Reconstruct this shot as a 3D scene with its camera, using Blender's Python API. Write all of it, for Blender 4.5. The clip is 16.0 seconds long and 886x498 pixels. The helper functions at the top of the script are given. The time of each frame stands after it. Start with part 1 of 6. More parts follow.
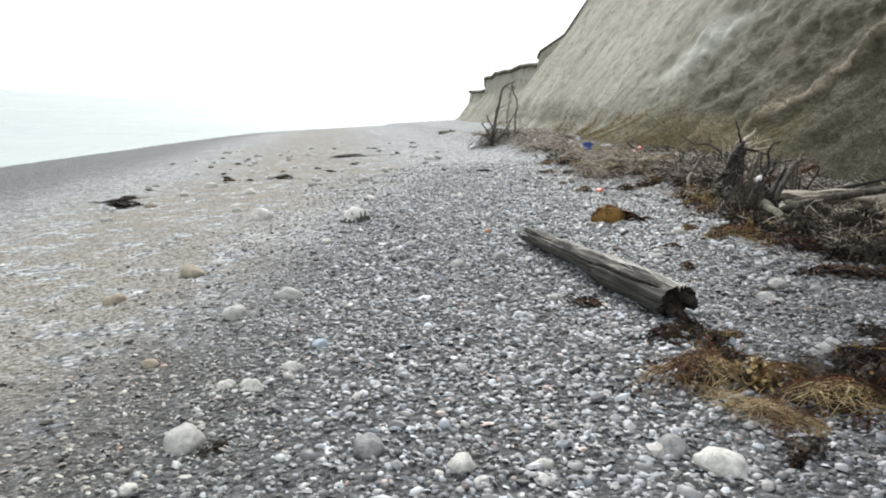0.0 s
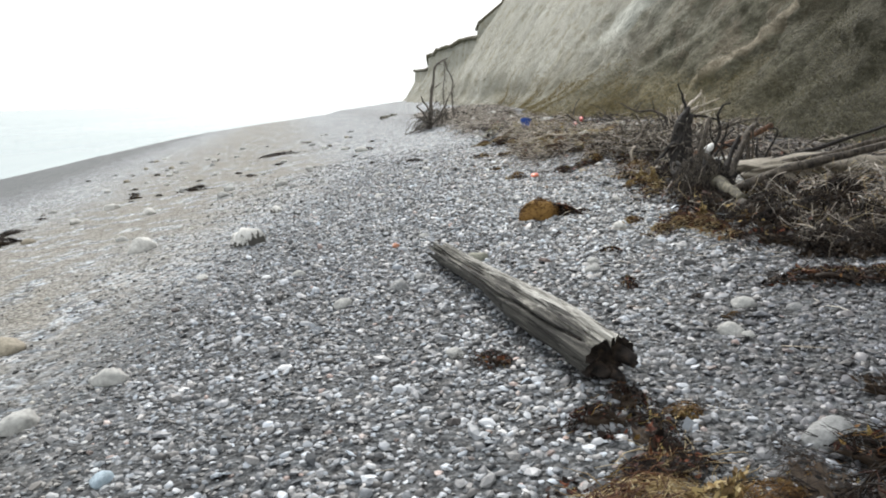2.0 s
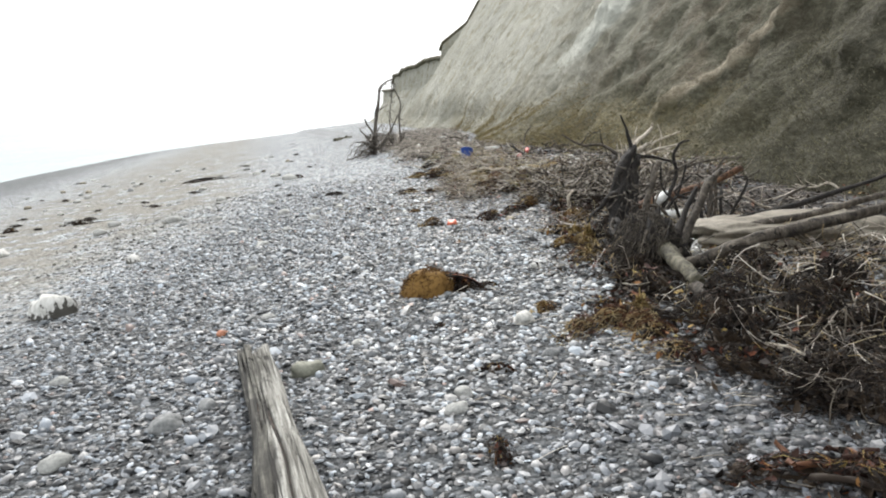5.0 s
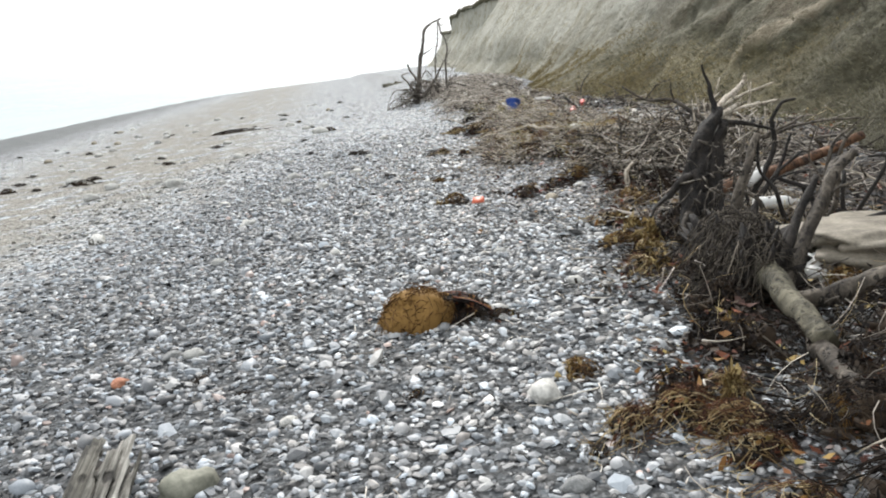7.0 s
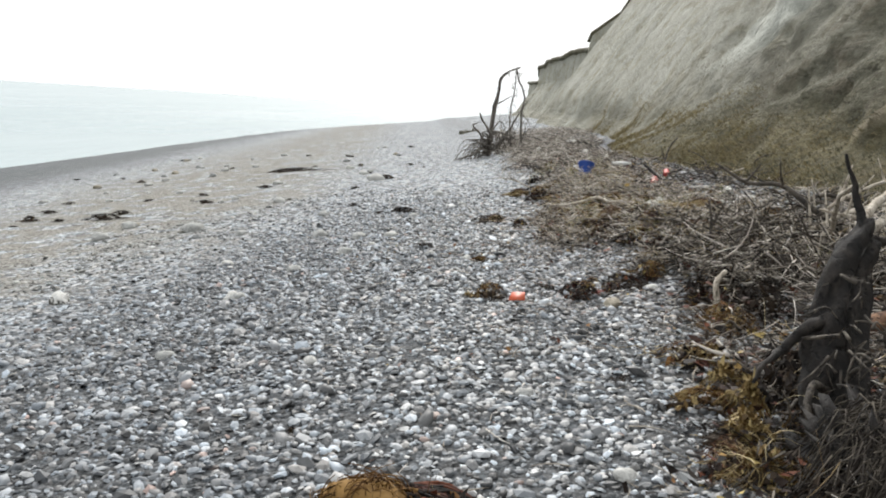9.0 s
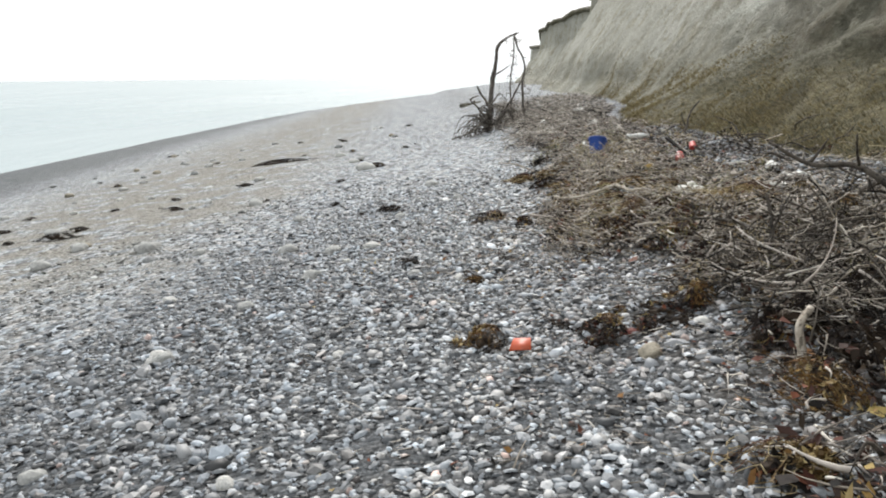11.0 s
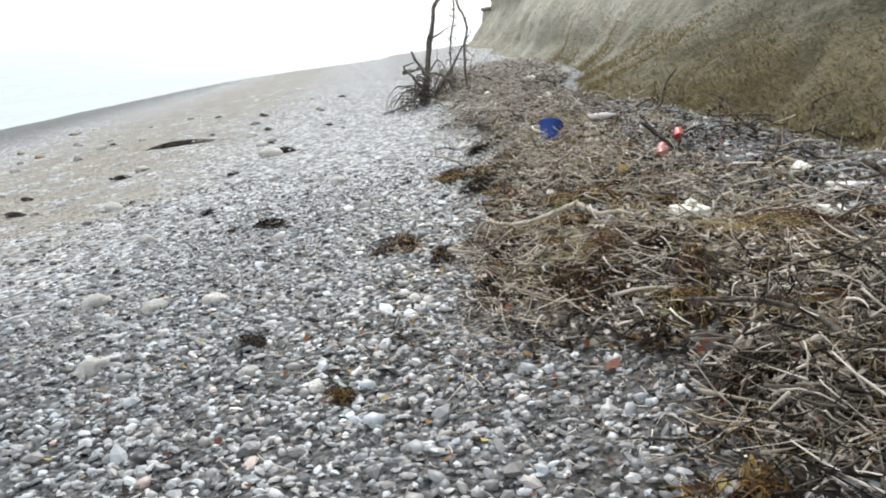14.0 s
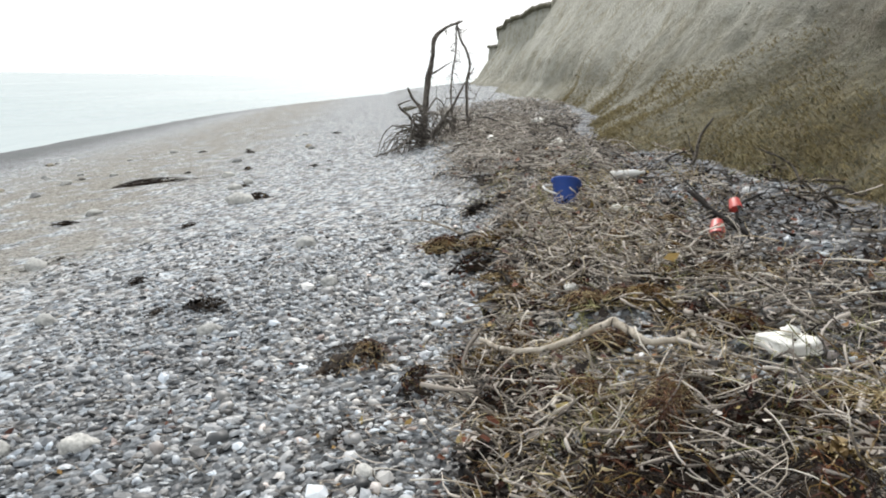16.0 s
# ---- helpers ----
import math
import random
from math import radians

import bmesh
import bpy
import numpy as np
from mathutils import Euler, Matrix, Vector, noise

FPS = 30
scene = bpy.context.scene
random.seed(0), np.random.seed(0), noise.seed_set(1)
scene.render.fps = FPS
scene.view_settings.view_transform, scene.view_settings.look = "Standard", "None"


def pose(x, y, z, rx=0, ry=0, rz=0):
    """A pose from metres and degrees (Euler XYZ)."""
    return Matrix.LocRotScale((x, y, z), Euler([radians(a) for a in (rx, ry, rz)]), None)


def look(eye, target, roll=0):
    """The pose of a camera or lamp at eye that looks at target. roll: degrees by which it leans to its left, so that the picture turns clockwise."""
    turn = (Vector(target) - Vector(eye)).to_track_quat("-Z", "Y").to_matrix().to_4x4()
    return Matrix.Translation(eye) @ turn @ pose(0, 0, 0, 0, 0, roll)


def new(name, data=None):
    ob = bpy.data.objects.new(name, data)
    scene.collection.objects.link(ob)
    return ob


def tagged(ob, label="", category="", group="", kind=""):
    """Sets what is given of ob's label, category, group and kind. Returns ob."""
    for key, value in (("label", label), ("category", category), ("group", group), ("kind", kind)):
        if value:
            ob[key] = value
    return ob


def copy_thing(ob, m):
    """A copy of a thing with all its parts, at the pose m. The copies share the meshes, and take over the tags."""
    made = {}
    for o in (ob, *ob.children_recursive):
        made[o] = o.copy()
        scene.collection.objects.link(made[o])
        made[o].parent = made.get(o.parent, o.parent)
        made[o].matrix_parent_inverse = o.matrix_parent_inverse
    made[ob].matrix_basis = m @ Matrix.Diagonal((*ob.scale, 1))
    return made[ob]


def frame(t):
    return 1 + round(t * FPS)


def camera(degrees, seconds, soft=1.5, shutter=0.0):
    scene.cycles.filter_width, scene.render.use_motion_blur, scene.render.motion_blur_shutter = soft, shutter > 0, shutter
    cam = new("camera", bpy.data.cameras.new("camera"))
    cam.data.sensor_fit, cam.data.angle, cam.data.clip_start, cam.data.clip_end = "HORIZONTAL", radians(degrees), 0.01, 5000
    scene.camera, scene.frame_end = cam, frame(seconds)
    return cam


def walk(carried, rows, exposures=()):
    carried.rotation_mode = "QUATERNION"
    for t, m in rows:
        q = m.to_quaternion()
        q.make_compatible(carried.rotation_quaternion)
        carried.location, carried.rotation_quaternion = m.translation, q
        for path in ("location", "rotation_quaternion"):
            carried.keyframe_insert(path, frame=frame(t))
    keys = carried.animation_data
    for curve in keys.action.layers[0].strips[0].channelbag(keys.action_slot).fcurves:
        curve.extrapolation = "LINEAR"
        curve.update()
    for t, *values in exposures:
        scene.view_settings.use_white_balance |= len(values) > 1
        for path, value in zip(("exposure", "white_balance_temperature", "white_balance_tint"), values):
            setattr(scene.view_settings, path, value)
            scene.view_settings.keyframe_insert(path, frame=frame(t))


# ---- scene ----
cam = camera(58.0, 16.0, 1.95)
PATH = [
    (0, (-1.87, -5.092, 1.228), (-1.588, -3.138, 0.909), 4.0),
    (0.5, (-1.664, -4.72, 1.241), (-1.298, -2.781, 0.913), 4.2),
    (1, (-1.453, -4.338, 1.286), (-1.081, -2.402, 0.95), 0.2),
    (1.5, (-1.201, -4.01, 1.334), (-0.879, -2.063, 1.007), -0.2),
    (2, (-1.02, -3.632, 1.368), (-0.658, -1.7, 1.0), -1.4),
    (2.5, (-0.826, -3.309, 1.331), (-0.421, -1.393, 0.923), 0.8),
    (3, (-0.549, -2.954, 1.389), (-0.213, -1.029, 0.966), 1.9),
    (3.5, (-0.328, -2.601, 1.438), (0.125, -0.687, 1.076), 3.4),
    (4, (-0.157, -2.321, 1.454), (0.392, -0.419, 1.168), 1.6),
    (4.2, (-0.049, -2.177, 1.428), (0.398, -0.249, 1.144), -0.3),
    (6.3, (0.764, -0.649, 1.492), (1.168, 1.258, 1.045), 0.2),
    (6.5, (0.879, -0.409, 1.473), (1.213, 1.509, 1.016), 1.9),
    (7, (0.993, 0.035, 1.507), (1.261, 1.964, 1.053), -0.5),
    (7.5, (1.163, 0.426, 1.515), (1.357, 2.365, 1.064), 0.1),
    (8, (1.278, 0.792, 1.531), (1.408, 2.736, 1.079), 1.9),
    (8.5, (1.368, 1.209, 1.565), (1.548, 3.158, 1.153), 2.2),
    (9, (1.516, 1.594, 1.573), (1.599, 3.561, 1.223), 3.5),
    (9.2, (1.575, 1.736, 1.566), (1.615, 3.706, 1.225), 1.8),
    (11.3, (1.824, 3.297, 1.676), (1.877, 5.248, 1.238), -0.6),
    (11.5, (1.87, 3.484, 1.646), (1.957, 5.431, 1.198), 0.3),
    (12, (2.029, 3.939, 1.636), (2.09, 5.882, 1.167), 1.0),
    (12.5, (2.07, 4.281, 1.627), (2.082, 6.221, 1.142), 0.6),
    (13, (2.114, 4.602, 1.653), (2.206, 6.533, 1.14), 0.8),
    (13.5, (2.252, 5.019, 1.659), (2.386, 6.944, 1.134), 0.6),
    (14, (2.329, 5.467, 1.666), (2.482, 7.397, 1.161), -0.9),
    (14.5, (2.376, 5.836, 1.701), (2.559, 7.771, 1.231), -0.8),
    (15, (2.453, 6.25, 1.7), (2.583, 8.197, 1.263), -1.3),
    (15.5, (2.505, 6.635, 1.663), (2.634, 8.588, 1.248), 0.8),
    (16, (2.564, 7.014, 1.67), (2.716, 8.963, 1.249), 0.7),
]
walk(cam, [(t, look(eye, target, roll)) for t, eye, target, roll in PATH],
     exposures=[(0, 0.05), (2, 0.05), (3, 0.1), (4, 0.12), (6.5, 0.35), (7, 0.22), (7.5, 0.15), (8, 0.08), (8.5, 0.05), (9, -0.03), (11.5, -0.05), (12.5, 0.0), (13.5, 0.12), (14, 0.18), (15, 0.05), (16, 0.0)])

# ---- light ----
SUN_AZIMUTH, SUN_HEIGHT = radians(3), radians(38)   # from +y towards the sea, over the horizon
world = bpy.data.worlds.new("overcast_sky")
scene.world = world
world.use_nodes = True
wt = world.node_tree
sky = wt.nodes.new("ShaderNodeTexSky")
sky.sky_type, sky.sun_disc = "NISHITA", False
sky.sun_elevation, sky.sun_rotation = SUN_HEIGHT, SUN_AZIMUTH
sky.air_density, sky.dust_density, sky.ozone_density = 1.0, 6.0, 1.0
dim = wt.nodes.new("ShaderNodeMix")
dim.data_type = "RGBA"
dim.inputs[0].default_value = 0.9
thin = wt.nodes.new("ShaderNodeMix")
thin.data_type, thin.blend_type = "RGBA", "MULTIPLY"
thin.inputs[0].default_value = 1.0
thin.inputs[7].default_value = (0.1, 0.1, 0.1, 1)
wt.links.new(sky.outputs[0], thin.inputs[6])
wt.links.new(thin.outputs[2], dim.inputs[6])
dim.inputs[7].default_value = (0.97, 1.0, 1.02, 1)    # cloud deck
wt.links.new(dim.outputs[2], wt.nodes["Background"].inputs[0])
wt.nodes["Background"].inputs[1].default_value = 1.25
sun = new("sun", bpy.data.lights.new("sun", "SUN"))
sun.data.energy, sun.data.angle, sun.data.color = 3.0, radians(14), (1.0, 0.98, 0.95)
sun.matrix_world = look((0, 0, 30), (-30 * math.sin(SUN_AZIMUTH), -30 * math.cos(SUN_AZIMUTH), 30 - 30 * math.tan(SUN_HEIGHT)))

# ---- materials ----


class Nodes:
    """A node material built by short calls."""

    def __init__(self, name, rough=0.8, metal=0.0):
        self.mat = bpy.data.materials.new(name)
        self.mat.use_nodes = True
        self.t = self.mat.node_tree
        self.bsdf = self.t.nodes["Principled BSDF"]
        self.bsdf.inputs["Roughness"].default_value = rough
        self.bsdf.inputs["Metallic"].default_value = metal

    def node(self, kind, **ins):
        n = self.t.nodes.new("ShaderNode" + kind)
        for key, value in ins.items():
            self.set(n.inputs[key.replace("_", " ")], value)
        return n

    def set(self, socket, value):
        if isinstance(value, bpy.types.NodeSocket):
            self.t.links.new(value, socket)
        elif isinstance(value, tuple) and len(value) == 3 and socket.type == "RGBA":
            socket.default_value = (*value, 1)
        else:
            socket.default_value = value

    def place(self, scale=(1, 1, 1)):
        geo = self.node("NewGeometry")
        m = self.node("Mapping")
        self.t.links.new(geo.outputs["Position"], m.inputs["Vector"])
        m.inputs["Scale"].default_value = scale
        return m.outputs[0]

    def local(self, scale=(1, 1, 1)):
        geo = self.node("TexCoord")
        m = self.node("Mapping")
        self.t.links.new(geo.outputs["Object"], m.inputs["Vector"])
        m.inputs["Scale"].default_value = scale
        return m.outputs[0]

    def noise(self, vec, scale, detail=4.0, rough=0.55):
        return self.node("TexNoise", Vector=vec, Scale=scale, Detail=detail, Roughness=rough).outputs["Fac"]

    def cells(self, vec, scale, feature="F1"):
        n = self.node("TexVoronoi", Vector=vec, Scale=scale)
        n.feature = feature
        return n

    def ramp(self, fac, *stops):
        n = self.node("ValToRGB")
        self.t.links.new(fac, n.inputs[0])
        e = n.color_ramp.elements
        while len(e) < len(stops):
            e.new(0.5)
        for el, (p, c) in zip(e, stops):
            el.position = p
            el.color = (*c, 1) if isinstance(c, tuple) else (c, c, c, 1)
        return n.outputs[0]

    def mix(self, fac, a, b, mode="MIX"):
        n = self.node("Mix")
        n.data_type, n.blend_type = "RGBA", mode
        self.set(n.inputs[0], fac)
        self.set(n.inputs[6], a)
        self.set(n.inputs[7], b)
        return n.outputs[2]

    def math(self, op, a, b=0.0, clamp=False):
        n = self.node("Math")
        n.operation, n.use_clamp = op, clamp
        self.set(n.inputs[0], a)
        self.set(n.inputs[1], b)
        return n.outputs[0]

    def step(self, value, lo, hi):
        n = self.node("MapRange")
        n.interpolation_type = "SMOOTHSTEP"
        for k, v in zip(("Value", "From Min", "From Max"), (value, lo, hi)):
            self.set(n.inputs[k], v)
        return n.outputs[0]

    def xyz(self, vec):
        n = self.node("SeparateXYZ")
        self.t.links.new(vec, n.inputs[0])
        return n.outputs

    def finish(self, colour, bump=None, strength=0.5, distance=0.01, rough=None):
        self.set(self.bsdf.inputs["Base Color"], colour)
        if bump is not None:
            b = self.node("Bump", Height=bump, Strength=strength, Distance=distance)
            self.t.links.new(b.outputs[0], self.bsdf.inputs["Normal"])
        if rough is not None:
            self.set(self.bsdf.inputs["Roughness"], rough)
        return self.mat


def pebble_material():
    n = Nodes("shingle_pebbles", 0.55)
    r = n.node("NewGeometry").outputs["Random Per Island"]
    tone = n.ramp(r, (0, 0.022), (0.15, 0.1), (0.36, 0.25), (0.68, 0.425), (0.92, 0.6), (1, 0.82))
    other = n.math("FRACT", n.math("MULTIPLY", r, 37.7))
    tint = n.ramp(other, (0, (0.9, 0.99, 1.07)), (0.55, (0.97, 1, 1.02)), (0.85, (1.01, 1.0, 0.97)), (0.98, (1.03, 0.99, 0.94)), (1, (1.22, 0.9, 0.78)))
    p = n.place()
    x = n.xyz(p)
    sandy = n.step(n.math("SUBTRACT", n.math("ADD", x[0], n.math("MULTIPLY", n.noise(p, 0.8), 2.2)), n.math("MULTIPLY", n.step(x[1], 3.0, 16.0), 2.2)), -0.6, -2.2)
    tint = n.mix(sandy, tint, n.mix(1.0, tint, (0.9, 0.85, 0.74), "MULTIPLY"))
    seaward = n.step(n.math("SUBTRACT", n.math("ADD", x[0], n.noise(p, 1.1)), n.math("MULTIPLY", x[1], 0.15)), 1.45, 0.1)
    seaward = n.math("MULTIPLY", seaward, n.step(x[1], -1.5, 3.0))      # damper stones on the seaward side
    tint = n.mix(seaward, tint, n.mix(1.0, tint, (0.78, 0.795, 0.815), "MULTIPLY"))
    dark = n.step(n.math("ADD", x[1], n.math("MULTIPLY", x[0], 0.8)), 6.5, 0.5)
    tint = n.mix(dark, tint, n.mix(1.0, tint, (0.88, 0.875, 0.885), "MULTIPLY"))
    damp = n.math("MULTIPLY", n.step(n.math("ADD", n.math("SUBTRACT", x[0], n.math("MULTIPLY", x[1], 0.45)), n.noise(p, 1.3)), 0.9, 2.2), n.step(x[1], 3.4, 0.8))
    tint = n.mix(damp, tint, n.mix(1.0, tint, (0.47, 0.465, 0.48), "MULTIPLY"))
    strip = n.math("MULTIPLY", n.step(n.math("ADD", x[0], n.noise(p, 1.7)), 2.4, 3.1), n.math("MULTIPLY", n.step(x[1], 5.6, 6.6), n.step(x[1], 9.6, 8.8)))      # moist shingle beside the litter
    tint = n.mix(strip, tint, n.mix(1.0, tint, (0.76, 0.755, 0.76), "MULTIPLY"))
    grain = n.noise(p, 160, 3)
    return n.finish(n.mix(0.35, n.mix(1.0, tone, tint, "MULTIPLY"), n.ramp(grain, (0.3, 0.05), (0.7, 0.5)), "SOFT_LIGHT"), grain, 0.25, 0.003)


def ground_material():
    n = Nodes("shingle_beach", 0.85)
    n.bsdf.inputs["Specular IOR Level"].default_value = 0.2
    p = n.place()
    x = n.xyz(p)
    wobble = n.math("MULTIPLY", n.math("SUBTRACT", n.noise(p, 0.55, 5), 0.5), 4.5)
    a = n.cells(n.place((1, 1, 0.3)), 24)
    b = n.cells(n.place((1.0, 0.8, 0.3)), 11)
    # greys raised to carry the haze and bright stone tops farther off
    grey_a = n.ramp(n.node("RGBToBW", Color=a.outputs["Color"]).outputs[0], (0.15, 0.075), (0.42, 0.24), (0.6, 0.4), (0.85, 0.66))
    grey_b = n.ramp(n.node("RGBToBW", Color=b.outputs["Color"]).outputs[0], (0.15, 0.085), (0.45, 0.25), (0.65, 0.42), (0.9, 0.7))
    big = n.step(n.noise(p, 6), 0.5, 0.62)
    grey = n.mix(big, grey_a, grey_b)
    grey = n.mix(1.0, grey, n.ramp(n.noise(p, 9, 3), (0.35, (0.9, 1.0, 1.09)), (0.65, (1.03, 1.0, 0.96))), "MULTIPLY")
    fine = n.cells(n.place((1, 1, 0.3)), 38)
    tan = n.ramp(n.node("RGBToBW", Color=fine.outputs["Color"]).outputs[0], (0.12, (0.1, 0.09, 0.073)), (0.45, (0.225, 0.212, 0.181)), (0.85, (0.4, 0.38, 0.335)))
    tan = n.mix(n.step(n.noise(p, 2.2, 5), 0.48, 0.62), tan, grey)
    u = n.math("SUBTRACT", n.math("ADD", x[0], wobble), n.math("MULTIPLY", n.step(x[1], 3.0, 16.0), 2.2))
    sand = n.math("MULTIPLY", n.step(u, -1.2, -4.2), n.step(u, -9.5, -5.8))
    col = n.mix(n.math("MULTIPLY", sand, 0.9), grey, tan)
    across = n.math("ADD", n.math("SUBTRACT", n.math("MULTIPLY", x[0], 0.954), n.math("MULTIPLY", x[1], 0.299)), 0.667)
    across = n.math("MAXIMUM", n.math("MULTIPLY", across, 0.55), n.math("MULTIPLY", across, -1.0))
    # fine grit below the loose pebbles, blackened to paint the shade in their gaps
    shaded_grit = n.math("MULTIPLY", n.step(n.math("ADD", across, n.math("MULTIPLY", wobble, 0.3)), 3.4, 1.2), n.step(n.math("ADD", x[1], wobble), 14.0, 8.0))
    specks = n.cells(p, 85)
    col = n.mix(n.math("MULTIPLY", shaded_grit, 0.85), col, n.ramp(n.node("RGBToBW", Color=specks.outputs["Color"]).outputs[0], (0.15, (0.011, 0.012, 0.013)), (0.5, (0.038, 0.04, 0.042)), (0.85, (0.13, 0.136, 0.14))))
    wet = n.step(n.math("ADD", x[0], n.math("MULTIPLY", wobble, 0.5)), -5.6, -10.5)
    col = n.mix(wet, col, n.mix(1.0, grey_a, (0.34, 0.365, 0.375), "MULTIPLY"))
    litter = n.math("MULTIPLY", n.step(n.math("ADD", x[0], n.math("MULTIPLY", wobble, 0.4)), 2.7, 3.8), n.step(n.noise(p, 2.3, 7, 0.65), 0.34, 0.52))
    litter = n.math("MULTIPLY", litter, n.math("MAXIMUM", n.step(n.math("ADD", x[0], n.math("MULTIPLY", wobble, 0.3)), 5.0, 4.5), n.step(x[1], 8.5, 6.5)))
    litter = n.math("MULTIPLY", litter, n.math("ADD", n.math("MULTIPLY", n.step(x[1], 22, 12), 0.6), 0.2))
    litter = n.math("MULTIPLY", litter, n.math("MAXIMUM", n.step(x[1], 1.0, 2.0), n.step(x[0], 3.4, 4.2)))
    straw = n.ramp(n.noise(n.place((9, 30, 9)), 2.0, 6), (0.3, (0.04, 0.032, 0.025)), (0.55, (0.1, 0.084, 0.067)), (0.8, (0.22, 0.19, 0.155)))
    col = n.mix(litter, col, straw)
    slate = n.math("MULTIPLY", n.step(n.math("ADD", x[0], n.math("MULTIPLY", wobble, 0.25)), 3.9, 4.7), n.step(x[1], 34, 22))
    col = n.mix(n.math("MULTIPLY", slate, 0.85), col, n.mix(1.0, col, (0.5, 0.49, 0.5), "MULTIPLY"))
    high = n.math("ADD", n.math("MULTIPLY", a.outputs["Distance"], -1.0), n.math("MULTIPLY", b.outputs["Distance"], -0.8))
    return n.finish(col, high, 1.0, 0.03, n.mix(wet, (0.9,) * 3, (0.7,) * 3))


def cliff_material():
    n = Nodes("slumped_clay_cliff", 0.95)
    p = n.place()
    x = n.xyz(p)
    run = n.noise(n.place((0.5, 0.4, 0.3)), 1.0, 4, 0.55)       # gullies run down the face
    patch = n.noise(p, 0.45, 6, 0.62)
    fine = n.noise(p, 5.5, 8, 0.7)
    # clay tones lightened: the haze over the far cliff is put into them
    clay = n.ramp(run, (0.3, (0.39, 0.38, 0.32)), (0.5, (0.43, 0.42, 0.36)), (0.7, (0.48, 0.472, 0.415)))
    clay = n.mix(n.step(n.noise(p, 1.7, 7, 0.68), 0.46, 0.66), clay, n.ramp(fine, (0.3, (0.27, 0.25, 0.185)), (0.7, (0.4, 0.38, 0.3))))
    clay = n.mix(0.25, clay, n.ramp(fine, (0.3, 0.12), (0.7, 0.62)), "SOFT_LIGHT")
    tufts = n.math("ADD", n.math("MULTIPLY", n.noise(n.place((1, 1, 1.5)), 6.0, 7, 0.68), 0.8), n.math("MULTIPLY", patch, 0.2))
    tufts = n.math("SUBTRACT", tufts, n.math("MULTIPLY", n.step(x[1], 11.5, 6.5), 0.115))      # denser growth on the first part of the cliff
    turf = n.ramp(tufts, (0.33, (0.055, 0.051, 0.035)), (0.45, (0.1, 0.094, 0.066)), (0.55, (0.15, 0.142, 0.103)), (0.68, (0.235, 0.225, 0.172)))
    # turf thins out with y and leaves the haze-pale clay
    near = n.step(n.math("ADD", x[1], n.math("MULTIPLY", patch, 12)), 31, 15)
    low = n.step(n.math("ADD", x[2], n.math("MULTIPLY", run, 3.4)), 5.0, 2.4)
    grown = n.math("ADD", n.math("MULTIPLY", near, 1.0), n.math("MULTIPLY", low, 0.5))
    grown = n.math("MULTIPLY", grown, n.step(n.math("ADD", n.math("ADD", patch, n.math("MULTIPLY", fine, 0.3)), n.math("MULTIPLY", near, 0.16)), 0.34, 0.78), True)
    col = n.mix(grown, clay, turf)
    rust = n.math("MULTIPLY", n.step(n.noise(n.place((0.5, 0.9, 0.9)), 1.1, 6, 0.65), 0.5, 0.62), n.math("MULTIPLY", n.step(x[1], 7, 10), n.step(x[1], 19, 14)))
    col = n.mix(n.math("MULTIPLY", rust, 0.32), col, n.ramp(fine, (0.3, (0.065, 0.046, 0.03)), (0.7, (0.22, 0.165, 0.115))))
    rib = n.step(n.math("ABSOLUTE", n.math("SUBTRACT", n.math("ADD", x[1], n.math("MULTIPLY", x[2], 1.25)), n.math("ADD", 12.35, n.math("MULTIPLY", fine, 0.6)))), 0.36, 0.12)
    rib = n.math("MULTIPLY", rib, n.math("MULTIPLY", n.step(x[2], 1.2, 1.7), n.step(x[2], 4.2, 3.0)))
    col = n.mix(n.math("MULTIPLY", rib, 0.75), col, n.ramp(fine, (0.35, (0.15, 0.12, 0.08)), (0.65, (0.42, 0.37, 0.28))))
    band = n.math("MULTIPLY", n.step(n.math("ADD", n.math("ADD", x[2], n.math("MULTIPLY", patch, 1.8)), n.math("MULTIPLY", n.noise(p, 1.3, 4, 0.6), 1.6)), 3.7, 2.6), n.math("MULTIPLY", n.step(x[1], 6, 11), n.step(x[1], 22, 14)))
    col = n.mix(n.math("MULTIPLY", n.math("MULTIPLY", band, 0.62), n.step(fine, 0.28, 0.6)), col, n.ramp(n.noise(p, 9, 6, 0.7), (0.3, (0.1, 0.078, 0.034)), (0.46, (0.2, 0.16, 0.07)), (0.6, (0.3, 0.245, 0.115)), (0.75, (0.4, 0.34, 0.185))))
    chute = n.math("MULTIPLY", n.step(n.math("ABSOLUTE", n.math("SUBTRACT", n.math("ADD", n.math("ADD", x[1], n.math("MULTIPLY", run, 1.4)), n.math("MULTIPLY", x[2], 1.45)), 23.6)), 1.5, 0.6),
                   n.math("MULTIPLY", n.step(x[2], 2.5, 3.3), n.step(x[2], 5.0, 4.2)))
    col = n.mix(n.math("MULTIPLY", chute, 0.9), col, n.ramp(fine, (0.3, (0.46, 0.465, 0.41)), (0.7, (0.6, 0.605, 0.545))))
    high = n.math("ADD", n.math("ADD", n.math("ADD", n.math("MULTIPLY", fine, 0.7), n.math("MULTIPLY", n.noise(p, 22, 4, 0.7), 0.35)), n.math("MULTIPLY", n.noise(p, 2.6, 5, 0.6), 2.2)), n.math("MULTIPLY", tufts, 1.5))
    n.bsdf.inputs["Specular IOR Level"].default_value = 0.2
    return n.finish(col, high, 0.9, 0.09)


